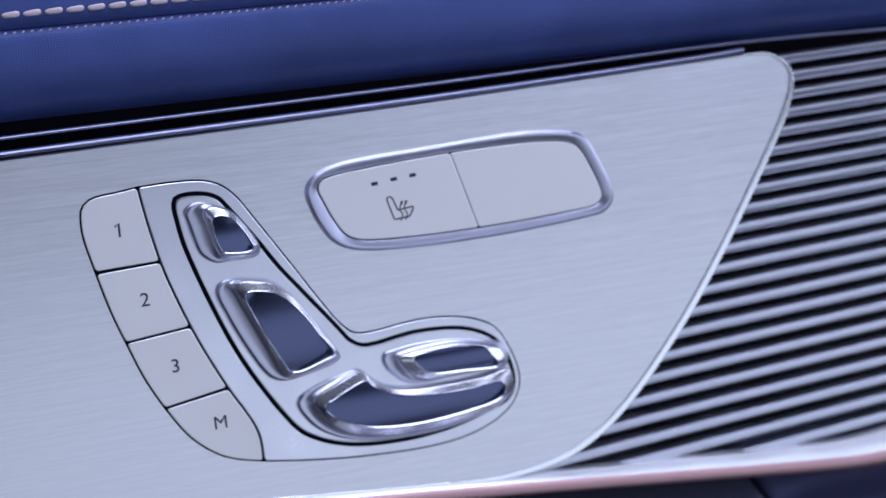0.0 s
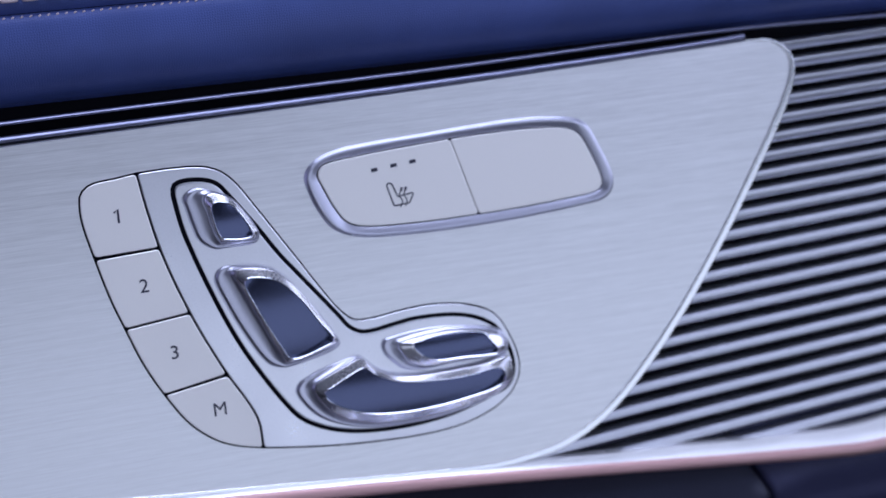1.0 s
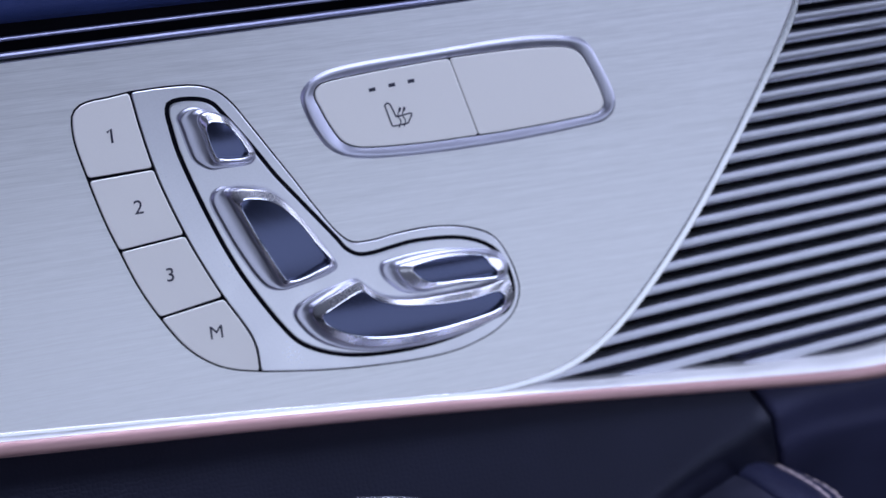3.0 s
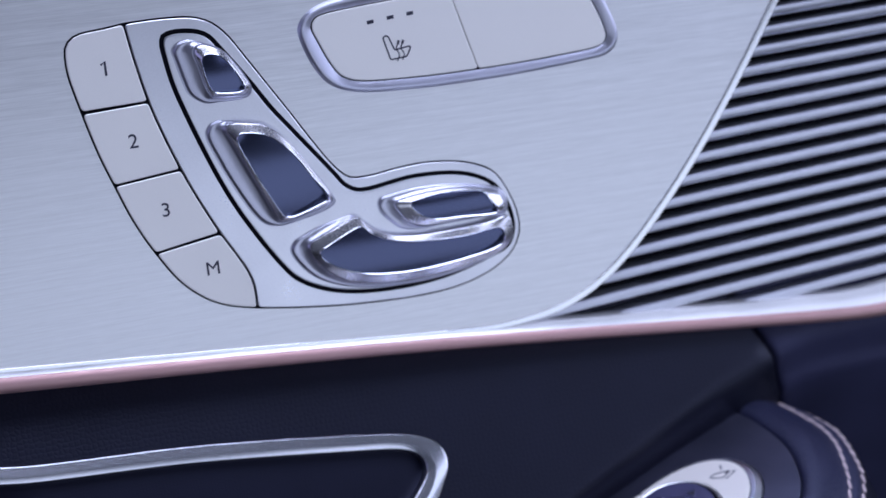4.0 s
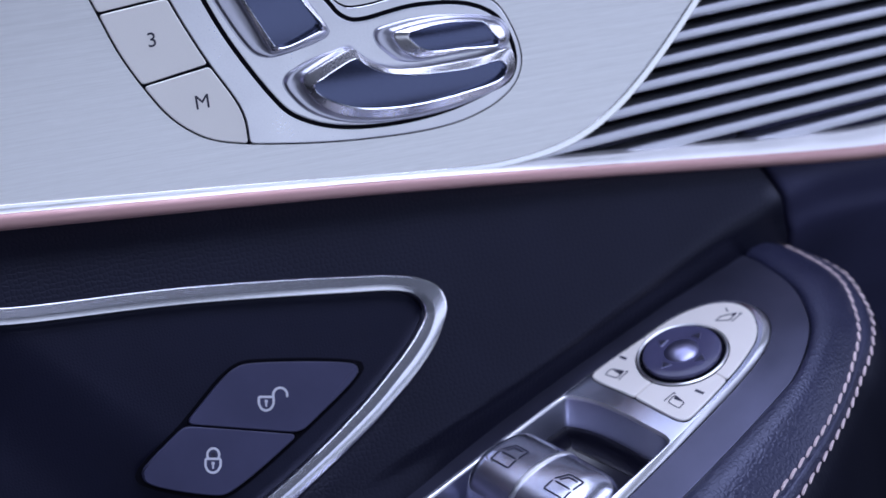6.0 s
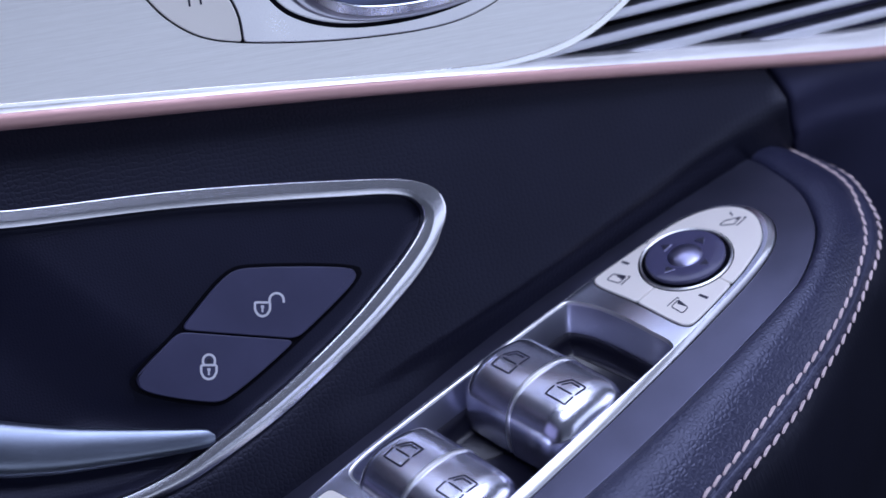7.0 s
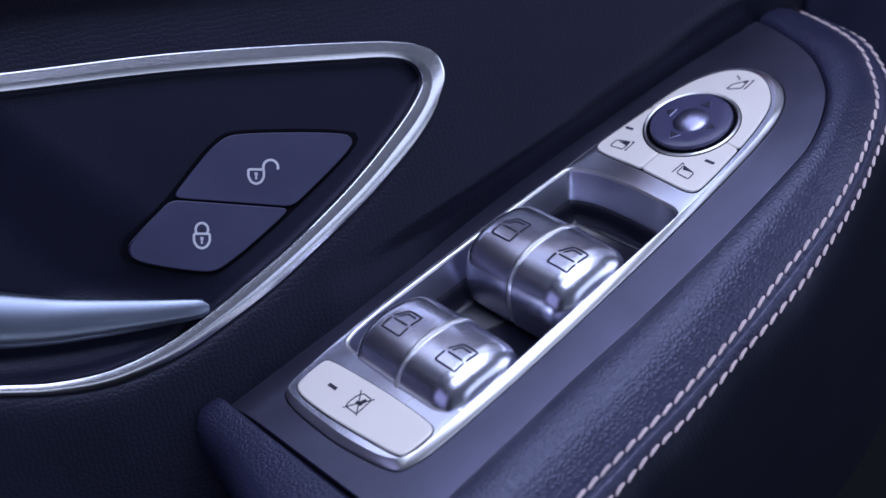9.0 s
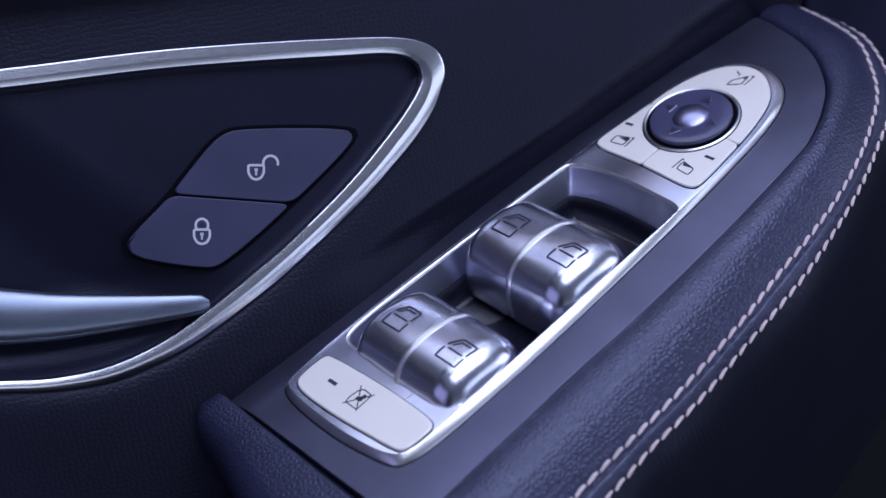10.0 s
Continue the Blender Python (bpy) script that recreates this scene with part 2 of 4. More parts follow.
def clip(p, a, b, gap=0.0):
    """The part of a closed outline on the left of the line from a to b."""
    a, b = np.array(a, float), np.array(b, float)
    d = (b - a) / np.linalg.norm(b - a)
    n = np.array([-d[1], d[0]])
    h = (p - a) @ n - gap
    out = []
    for i in range(len(p)):
        j = (i + 1) % len(p)
        if h[i] >= 0:
            out.append(p[i])
        if (h[i] >= 0) != (h[j] >= 0):
            out.append(p[i] + (p[j] - p[i]) * h[i] / (h[i] - h[j]))
    q = np.array(out)
    keep = [i for i in range(len(q)) if np.linalg.norm(q[i] - q[i - 1]) > 0.35]
    return q[keep]


def eased(p, r=1.2):
    """The corners of a dense outline rounded off."""
    p = np.array(p, float)
    m = len(p)
    e = np.roll(p, -1, 0) - p
    ln = np.linalg.norm(e, axis=1)
    pos = np.concatenate([[0], np.cumsum(ln)])
    total = pos[-1]
    ring = np.concatenate([p, p[:1]])

    def spot(s):
        s = s % total
        return np.array([np.interp(s, pos, ring[:, 0]), np.interp(s, pos, ring[:, 1])])
    cosine = (np.roll(e, 1, 0) * e).sum(1) / (np.roll(ln, 1) * ln)
    corners = [i for i in range(m) if cosine[i] < 0.9]
    keep = []
    for i in range(m):
        if i in corners:
            a, b, c = spot(pos[i] - r), p[i], spot(pos[i] + r)
            keep += [(1 - t) ** 2 * a + 2 * t * (1 - t) * b + t * t * c for t in (0, 0.2, 0.4, 0.6, 0.8, 1)]
        elif all(min(abs(pos[i] - pos[c]), total - abs(pos[i] - pos[c])) > r * 1.05 for c in corners):
            keep.append(p[i])
    return np.array(keep)


def sweep(path, prof, z=0.0, closed=False, caps=True, ring=True, wide=None):
    """A profile of (across, up) carried along a path in the plane; across is to the path's right."""
    p = np.array(path, float)
    if p.shape[1] == 2:
        p = np.concatenate([p, np.full((len(p), 1), z)], 1)
    t = (np.roll(p, -1, 0) - np.roll(p, 1, 0))[:, :2]
    if not closed:
        t[0], t[-1] = (p[1] - p[0])[:2], (p[-1] - p[-2])[:2]
    t /= np.maximum(np.linalg.norm(t, axis=1), 1e-9)[:, None]
    k = np.ones(len(p)) if wide is None else wide
    loops = [[(p[i, 0] + t[i, 1] * a * k[i], p[i, 1] - t[i, 0] * a * k[i], p[i, 2] + h) for a, h in prof] for i in range(len(p))]
    if closed:
        loops.append(loops[0])
    return Shape().loft(loops, ring, caps and not closed, caps and not closed)


def oval(w, h, n=10, z=0.0):
    return [(w * math.cos(a), z + h * math.sin(a)) for a in np.linspace(0, 2 * math.pi, n, endpoint=False)]


def stroke(pts, w, z, closed=False, h=0.12):
    return sweep(pts, [(-w / 2, -0.2), (w / 2, -0.2), (w / 2, h), (-w / 2, h)], z, closed)


def merged(shapes):
    s = Shape()
    for o in shapes:
        b = len(s.v)
        s.v += o.v
        s.f += [tuple(i + b for i in f) for f in o.f]
    return s


def glyph(name, text, size, u, v, z, material, parent, turn=0.0, shear=0.0):
    cu = bpy.data.curves.new(name, "FONT")
    cu.body, cu.size, cu.extrude, cu.align_x, cu.align_y = text, size / 1000, 0.00008, "CENTER", "CENTER"
    cu.shear = shear
    tmp = new(name, cu)
    me = bpy.data.meshes.new_from_object(tmp)
    bpy.data.objects.remove(tmp)
    me.materials.append(material)
    ob = new(name, me)
    ob.parent = parent
    top = parent if parent.parent is None else parent.parent
    o = ORG[top.name]
    ob.matrix_local = pose((u - o[0]) / 1000, (v - o[1]) / 1000, z / 1000, 0, 0, turn)
    return ob

# ---- fascia: brushed panel, its edge, grille, trims ----
EDGE = [(123, 60.2), (133, 59), (140.2, 53), (140.5, 45), (124, 12.4), (92.5, -35.5), (64, -65.9), (45.8, -75.6), (24, -78.9), (7, -78.2), (-68, -70.4), (-148, -62.4), (-230, -54)]
TOP = [(-230, 52), (-133, 53.8), (9.6, 56.6), (118, 60)]
edge_line = flow(EDGE, 150)
panel_line = np.concatenate([flow(TOP, 30), edge_line])
solid("fascia_panel", plate(panel_line, [(0, -4), (0, -0.5), (0.5, 0)], 1), ALU, FASCIA,
      "brushed aluminium door fascia with horizontal grain", "trim panel")
edge_width = np.interp(np.arange(150), [0, 12, 60, 76, 149], [0.05, 1.0, 1.0, 0.55, 0.5])
solid("fascia_edge", sweep(edge_line, [(1.2, -4), (-1.5, -4), (-1.55, 0.3), (-1.45, 0.46), (-1.3, 0.5), (-1.1, 0.51), (0.8, 0.52), (1.0, 0.51), (1.12, 0.44), (1.2, 0.02)], wide=edge_width), EDGING, FASCIA,
      "polished rounded edge along the aluminium fascia", "trim")

LEDGE = [(-230, -53.5), (-142, -62.3), (-59, -70.8), (-2.5, -76.8), (40, -81.0), (77, -84.6), (113, -88.0), (137, -90.3), (165, -91.6), (185, -90), (205, -86), (240, -75)]
PINK_T = [(-230, -56), (-142.6, -64.9), (-60, -72.8), (-3.7, -78.6), (46, -84.2), (113, -91.8), (150, -95.6), (168, -96.9), (182, -96.4), (200, -93), (236, -82)]
PINK_B = [(-230, -62), (-143.5, -70.6), (-60.4, -78), (-3.7, -83.6), (90, -94.2), (150, -101), (168, -102.6), (184, -102.4), (204, -99), (241, -87)]
a, b, c = flow(LEDGE, 90), flow(PINK_T, 90), flow(PINK_B, 90)


rise = np.interp(b[:, 0], [-140, 60, 170], [1.3, 1.8, 4.4])


def lifted(p, q, k, f, extra=0.0):
    """The line k of the way from p to q, raised by the share f of the trim's rise."""
    m = p + (q - p) * k
    return [(x, y, z * f + extra) for (x, y), z in zip(m, rise)]


solid("trim_ledge", Shape().loft([at(a + (0, 0.6), -3), at(a, 0.1), lifted(a, b, 0.35, 0.2, 0.15), lifted(a, b, 0.75, 0.65), lifted(a, b, 1.0, 1.0), at(b, -3)], False), LEDGE_MAT, FASCIA,
      "polished silver ledge along the foot of the fascia", "trim")
solid("rose_trim", Shape().loft([at(b, 0.0), lifted(b, c, 0.02, 1.0), lifted(b, c, 0.15, 1.0, 0.75), lifted(b, c, 0.4, 1.0, 1.3), lifted(b, c, 0.7, 1.0, 1.1), lifted(b, c, 0.9, 1.0, 0.2), lifted(b, c, 1.0, 1.0, -1.0), at(c + (0, 0.2), -6)], False), ROSE, FASCIA,
      "satin rose-gold trim strip across the door", "trim")

grille = thing("speaker_grille", FASCIA, 140, -10, "ribbed silver loudspeaker grille with dark gaps", "grille")
part("backing", plate(rounded([(20, -122), (300, -122), (300, 86), (20, 86)], 2), [(0, -12), (0, -10)], 1), BLACK, grille)
ex, ey = edge_line[:, 0], edge_line[:, 1]


def slat_start(v):
    if v > 53:
        return 133.0
    if v > -76:
        k = np.argsort(ey[10:64])
        return float(np.interp(v, ey[10:64][k], ex[10:64][k])) - 2.5
    return float(np.interp(-v, [76, 79, 84.4, 89.4, 93, 97], [43, 46, 78, 128, 190, 300]))


for i in range(-7, 15):
    v0 = 10.3 - 6.5 * i - 0.045 * max(i, 0) ** 2
    u0 = 120.0
    for _ in range(8):
        u0 = slat_start(v0 + (0.036 + 0.0018 * i) * (u0 - 120))
    u0 -= 32 if i > 11 else 0
    path = [(u, v0 + (0.036 + 0.0018 * i) * (u - 120)) for u in np.linspace(u0, 300, 6)]
    turn = float(np.interp(i, [-7, 3, 12], [-0.62, -0.15, 0.03]))
    prof = [(x * 1.8, -8.0 + 6.6 * y + turn * x * 1.8) for x, y in ((1, 0), (1, 0.84), (0.97, 0.91), (0.88, 0.955), (0.6, 0.985), (0.3, 0.997), (0, 1.0), (-0.3, 0.997), (-0.6, 0.985), (-0.86, 0.955), (-0.96, 0.90), (-1, 0.80), (-1, 0))]
    part("slat", sweep(path, prof), SLAT, grille)

# shadow gap, strips and padded top above the fascia
solid("shadow_gap", plate(np.array([(-240, 48), (300, 56), (300, 82), (-240, 80)]), [(0, -10), (0, -8.6)], 1), BLACK, FASCIA, "black recess above the fascia", "trim")
for nm, pts, w, h, lab in (("slim_strip", [(-240, 58.6), (-132.5, 60.5), (10.1, 62.3), (118.8, 64.4), (181, 63.4), (300, 61)], 0.7, 1.1, "thin chrome line in the black recess"),
                           ("fascia_strip", [(-240, 53.7), (-133.1, 55.6), (9.8, 57.9), (112, 61.0), (122, 61.6)], 1.05, 1.5, "chrome strip along the top of the fascia")):
    solid(nm, sweep(flow(pts, 60), oval(w, h, 12), -0.4), STRIP, FASCIA, lab, "trim")
pad = thing("door_pad", FASCIA, 0, 90, "navy leather padded top with a rose stitched seam", "door pad")
roll = [(60, -12), (64, -9), (66, -4), (68.5, 0.5), (73, 5), (79, 7.6), (85, 8.4), (90, 8), (92.2, 7.1), (93.0, 6.0)]
lid = [(93.2, 6.0), (94.0, 7.3), (97, 8.4), (104, 8), (114, 4), (128, -5), (150, -24), (170, -50)]


def along(profile, n=40):
    pr = flow(profile, 40)
    return Shape().loft([[(u, v, z) for v, z in pr] for u in np.linspace(-260, 320, n)], False)


part("roll", along(roll), NAVY, pad)
part("upper_cover", along(lid), NAVY, pad)


def stitch_shape(x, y, z, length, r, turn, lift=0.0):
    c, s = math.cos(turn), math.sin(turn)
    loops = []
    for k in (-1, -0.94, -0.8, -0.4, 0.1, 0.5, 0.8, 0.94, 1):
        q = math.sqrt(max(0.0, 1 - abs(k) ** 6)) * r * (1 + 0.12 * k) + 0.04
        px, py, pz = x + c * k * length / 2, y + s * k * length / 2, z + lift * (1 - k * k)
        loops.append([(px - s * q * math.cos(t), py + c * q * math.cos(t), pz + q * 0.8 * math.sin(t)) for t in np.linspace(0, 2 * math.pi, 8, endpoint=False)])
    return Shape().loft(loops, True, True, True)


for i in range(46):
    part("stitch", stitch_shape(-200 + 6.25 * i, 97.6, 8.6, 5.3, 0.85, radians(3), 0.3), THREAD, pad)
for i in range(110):
    part("fine_stitch", stitch_shape(-200 + 2.6 * i, 92.2, 7.2, 1.0, 0.22, radians(30)), THREAD, pad)

# ---- seat switch ----
seat = thing("seat_switch", FASCIA, -40, -10, "satin silver seat adjuster with memory keys set in the fascia", "seat switch")
OUT_R = [(-62.6, -57.0), (-55.6, -58.3), (-40.2, -60.6), (-26.0, -62.0), (-6.8, -62.8), (5.0, -62.1), (13.1, -60.4), (21.3, -57.1), (27.6, -52.0), (30.3, -45.4), (29.7, -38.9), (27.0, -31.5), (23.4, -25.1), (19.7, -21.9), (12.1, -18.8), (4.5, -17.4), (-3.2, -16.9), (-13.0, -17.5), (-20.7, -18.4), (-27.5, -17.9), (-32.0, -14.0), (-39.3, -3.3), (-45.4, 6.6), (-51.9, 16.9), (-57.2, 25.3), (-63.0, 34.0), (-67.2, 37.8), (-72.7, 39.9), (-82.1, 40.6), (-93.4, 40.4)]
OUT_L = [(-93.4, 40.4), (-99.8, 39.6), (-106.8, 38.9), (-109.5, 37.8), (-111.3, 35.9), (-111.8, 34.2), (-112.0, 28.0), (-109.4, 14.6), (-106.0, 0.7), (-102.8, -9.1), (-98.4, -21.7), (-92.8, -33.2), (-85.8, -44.3), (-77.8, -51.5), (-71.2, -54.7), (-62.6, -57.0)]
COL = [(-93.4, 40.4), (-91.8, 29.8), (-89.0, 15.7), (-86.2, 5.8), (-81.7, -7.2), (-77.8, -16.8), (-71.8, -29.7), (-67.1, -38.3), (-64.4, -43.8), (-63.0, -48.6), (-62.6, -57.0)]
lft, rgt, col = flow(OUT_L, 60), flow(OUT_R, 120), flow(COL, 40)
whole = np.concatenate([rgt[:-1], lft[:-1]])
part("gap", plate(inset(whole, -0.25), [(0, -0.4), (0, 0.06)], 1), BLACK, seat, "dark joint")
RIM = [(0, 0.1), (0.02, 0.42), (0.16, 0.56), (0.34, 0.62)]
column = np.concatenate([lft[:-1], col[::-1][:-1]])
cuts = [((-109.4, 14.7), (-89.0, 15.6)), ((-102.8, -9.2), (-81.7, -7.1)), ((-92.9, -33.0), (-71.8, -29.6))]
keys = [("1", -100.8, 27.7), ("2", -95.2, 3.9), ("3", -88.0, -19.4), ("M", -75.5, -41.0)]
for i, (txt, gu, gv) in enumerate(keys):
    p = column
    if i < 3:
        p = clip(p, *cuts[i], 0.1)
    if i > 0:
        p = clip(p, cuts[i - 1][1], cuts[i - 1][0], 0.1)
    k = part("memory_key", plate(eased(inset(p, 0.3)), RIM, 1), BUTTON, seat, "satin memory key printed " + txt)
    if txt == "1":
        part("digit", stroke(np.array([(gu - 1.0, gv + 1.1), (gu + 0.25, gv + 2.1), (gu + 0.25, gv - 2.3)]), 0.68, 0.62), GLYPH, k)
    else:
        glyph("digit", txt, 6.4, gu, gv, 0.66, GLYPH, k, 1.0)
part("frame", plate(eased(inset(np.concatenate([rgt[:-1], col[:-1]]), 0.3)), RIM, 1), SATIN, seat)
INNER = [(-82.3, 35.3), (-79.1, 36.3), (-73.8, 36.0), (-70.8, 35.2), (-68.1, 33.6), (-65.4, 30.1), (-57.4, 18.7), (-50.8, 8.4), (-46.0, 2.0), (-40.6, -5.1), (-35.8, -11.4), (-32.3, -16.1), (-29.6, -19.8), (-25.7, -22.2), (-21.1, -22.4), (-15.1, -21.6), (-7.5, -20.7), (0.2, -20.8), (7.8, -21.6), (14.1, -23.3), (19.3, -25.9), (23.0, -29.1), (26.7, -36.1), (28.0, -44.5), (25.6, -50.2), (18.2, -53.2), (5.3, -56.8), (-6.6, -58.3), (-18.2, -58.4), (-28.0, -57.5), (-35.4, -55.9), (-42.6, -53.1), (-49.0, -48.9), (-54.2, -42.2), (-64.4, -24.8), (-69.6, -13.6), (-74.3, -1.3), (-78.8, 12.1), (-81.2, 20.5), (-82.5, 28), (-83.0, 32.8)]
inner = flow(INNER, 200, True)
part("groove", plate(inset(inner, -0.58), [(0, 0.3), (0, 0.66)], 1), BLACK, seat, "black groove")
part("bed", plate(inset(inner, 0.72), [(0, 0.3), (0.04, 0.6), (0.25, 0.72), (0.7, 0.76)], 1), SATIN, seat)


def seat_key(name, foot, rim, face, h, label, tilt=(-0.7, 0.35), dish=-1.5):
    """A key on a flared foot: a stepped skirt, a smooth neck, a bevelled rim and a smoked pad set in a bright lip."""
    n = 150
    b0, r0, f0 = (even(flow(q, 0, True), n, True) for q in (foot, rim, face))
    start = int(np.argmin(np.linalg.norm(r0 - b0[0], axis=1)))
    r0 = np.roll(r0, -start, 0)
    f0 = np.roll(f0, -int(np.argmin(np.linalg.norm(f0 - r0[0], axis=1))), 0)

    def blend(p, q, k, z):
        return at(p + (q - p) * k, z)
    drop = 1.7
    r0 = r0 + np.array((0.32, -0.235)) * drop
    low, top = 0.76, h - drop
    SKIRT = [(-0.14, low), (-0.06, low + 0.05), (0.0, low + 0.16), (0.05, low + 0.42), (0.12, low + 0.6), (0.2, low + 0.66), (0.29, low + 0.6), (0.37, low + 0.58), (0.46, low + 0.66), (0.62, low + 0.92), (0.76, low + 1.22), (0.86, low + 1.45), (0.93, top - 0.5), (0.98, top - 0.15), (1.0, top)]
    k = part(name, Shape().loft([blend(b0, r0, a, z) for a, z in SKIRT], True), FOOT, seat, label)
    part("rim", Shape().loft([at(r0, top - 0.1), at(inset(r0, 0.04), top + 0.18), blend(r0, f0, 0.1, top + 0.4), blend(r0, f0, 0.18, top + 0.52), blend(r0, f0, 0.76, h - 0.16), blend(r0, f0, 0.85, h - 0.03), at(inset(f0, -0.42), h)], True), CROWN, k, "satin rim")
    part("lip", Shape().loft([at(inset(f0, -0.52), h - 0.1), at(inset(f0, -0.5), h + 0.08), at(inset(f0, -0.34), h + 0.2), at(inset(f0, -0.12), h + 0.02), at(f0, h - 0.25), at(inset(f0, 0.05), h - 2.6)], True), CHROME, k, "bright chrome lip")
    mid = f0.mean(0)
    reach_u, reach_v = float(np.abs(f0[:, 0] - mid[0]).max()), float(np.abs(f0[:, 1] - mid[1]).max())

    def pad(x, y):
        a, c = (x - mid[0]) / reach_u, (y - mid[1]) / reach_v
        return h - 0.9 + 0.4 * dish + tilt[0] * a + tilt[1] * c - dish * (1 - min(1.0, (a * a + c * c) * 0.7))
    part("face", Shape().loft([at(f0, h - 2.6)] + [[(x, y, pad(x, y)) for x, y in mid + (f0 - mid) * s] for s in (1.0, 0.97, 0.92, 0.85, 0.75, 0.62, 0.5, 0.35, 0.2, 0.05)], True, False, True), SMOKE, k, "smoked dark finger pad")


seat_key("headrest_key", [(-79.5, 30.4), (-77.8, 32.4), (-75.0, 33.1), (-68.9, 31.2), (-64.6, 28.8), (-61.4, 24.9), (-57.2, 17.8), (-56.7, 15.5), (-58.0, 13.4), (-67.3, 12.9), (-70.9, 13.0), (-73.3, 14.1), (-76.0, 16.7), (-77.6, 21.6), (-78.9, 27.2)],
         [(-73.9, 29.5), (-73.2, 31.2), (-71.3, 31.7), (-68.7, 31.0), (-65.3, 29.1), (-62.9, 26.2), (-59.3, 20.2), (-58.0, 17.2), (-59.1, 15.4), (-68.6, 15.6), (-70.1, 15.8), (-71.6, 19.5), (-72.8, 25.2)],
         [(-71.3, 27.3), (-70.2, 28.3), (-67.2, 27.9), (-65.0, 26.5), (-62.3, 22.8), (-60.0, 18.4), (-59.6, 16.9), (-60.8, 16.1), (-68.4, 16.7), (-69.4, 17.5), (-70.7, 21.2)], 4.2, "small headrest key of satin metal", (-0.35, 0.1), -0.75)
seat_key("backrest_key", [(-72.2, 3.1), (-71.0, 5.6), (-68.7, 6.7), (-65.2, 6.4), (-58.9, 4.9), (-50.0, -0.4), (-43.2, -8.5), (-36.5, -18.7), (-33.4, -24.7), (-34.5, -26.3), (-49.1, -29.9), (-53.0, -30.0), (-57.0, -28.3), (-59.7, -25.2), (-64.8, -16.0), (-69.3, -5.8)],
         [(-67.1, 4.8), (-66.3, 5.9), (-64.2, 6.2), (-59.7, 5.5), (-55.2, 4.3), (-50.8, 1.2), (-45.8, -4.7), (-39.2, -15.3), (-35.2, -22.5), (-36.1, -23.9), (-50.5, -27.6), (-52.7, -27.6), (-53.9, -25.8), (-58.2, -16.1), (-62.7, -5.9), (-65.7, 1.2)],
         [(-63.4, 0.8), (-62.6, 2.2), (-60.0, 2.2), (-55.4, 1.1), (-51.6, -1.2), (-46.0, -7.2), (-40.2, -16.2), (-36.6, -21.6), (-36.9, -22.9), (-38.9, -23.7), (-48.8, -26.5), (-51.2, -25.9), (-52.4, -24.2), (-56.3, -16.4), (-60.1, -8.2)], 4.8, "tall backrest key of satin metal")
seat_key("tilt_key", [(-18.7, -28.5), (-17.8, -26.6), (-15.1, -25.9), (-7.5, -25.0), (1.6, -25.0), (11.7, -26.3), (19.3, -27.9), (23.9, -30.1), (26.2, -35.0), (25.0, -38.3), (20.2, -38.6), (5.7, -38.8), (-5.6, -39.0), (-11.5, -37.7), (-15.6, -34.2), (-18.0, -31.2)],
         [(-13.9, -28.8), (-13.2, -27.7), (-10.7, -27.1), (-3.7, -26.3), (5.4, -26.2), (13.5, -27.3), (19.5, -29.3), (22.5, -31.4), (23.9, -35.7), (22.1, -37.0), (14.9, -37.0), (2.5, -37.5), (-5.5, -37.0), (-9.8, -34.8), (-12.5, -31.6)],
         [(-8.3, -29.7), (-7.8, -28.6), (-5.8, -28.2), (0.3, -27.4), (7.4, -27.5), (15.5, -28.6), (17.1, -29.5), (18.6, -31.8), (21.2, -35.4), (20.7, -36.6), (18.0, -36.7), (8.8, -36.0), (-0.3, -35.5), (-3.8, -34.3), (-6.7, -32.0)], 4.2, "slim seat tilt key of satin metal", (-0.5, 0.05), -0.7)
seat_key("cushion_key", [(-49.3, -39.1), (-47.8, -36.4), (-44.8, -34.8), (-39.8, -32.9), (-33.8, -31.5), (-28.8, -30.8), (-25.0, -32.6), (-20.5, -37.0), (-14.7, -39.6), (-7.7, -40.8), (3.5, -41.1), (15.9, -40.7), (26.4, -40.0), (27.4, -44.5), (27.2, -47.6), (23.0, -51.6), (14.9, -54.4), (4.4, -56.5), (-8.0, -57.4), (-18.1, -57.0), (-28.0, -55.6), (-35.8, -53.1), (-42.3, -49.3), (-46.7, -44.5)],
         [(-44.4, -38.8), (-43.8, -37.0), (-41.0, -35.5), (-35.0, -33.0), (-28.9, -30.7), (-27.0, -30.8), (-25.2, -32.7), (-21.5, -36.1), (-15.8, -38.7), (-8.9, -39.9), (2.2, -40.2), (14.5, -39.9), (25.0, -38.8), (26.1, -41.0), (26.2, -45.1), (24.8, -48.0), (20.0, -51.2), (11.5, -53.0), (1.1, -54.4), (-13.1, -55.1), (-25.0, -53.9), (-32.7, -51.5), (-38.3, -48.0), (-42.2, -43.6)],
         [(-40.5, -41.1), (-40.1, -40.0), (-37.4, -38.7), (-32.3, -36.2), (-27.3, -34.3), (-26.1, -34.5), (-22.6, -37.5), (-17.9, -40.1), (-11.0, -41.9), (-2.0, -42.9), (10.2, -43.2), (20.6, -42.3), (22.6, -43.3), (23.1, -45.6), (21.9, -47.5), (18.1, -49.1), (9.7, -50.4), (-0.6, -51.5), (-12.8, -51.7), (-24.7, -50.3), (-31.4, -48.1), (-36.1, -45.7), (-39.2, -43.2)], 4.6, "curved seat cushion key of satin metal")

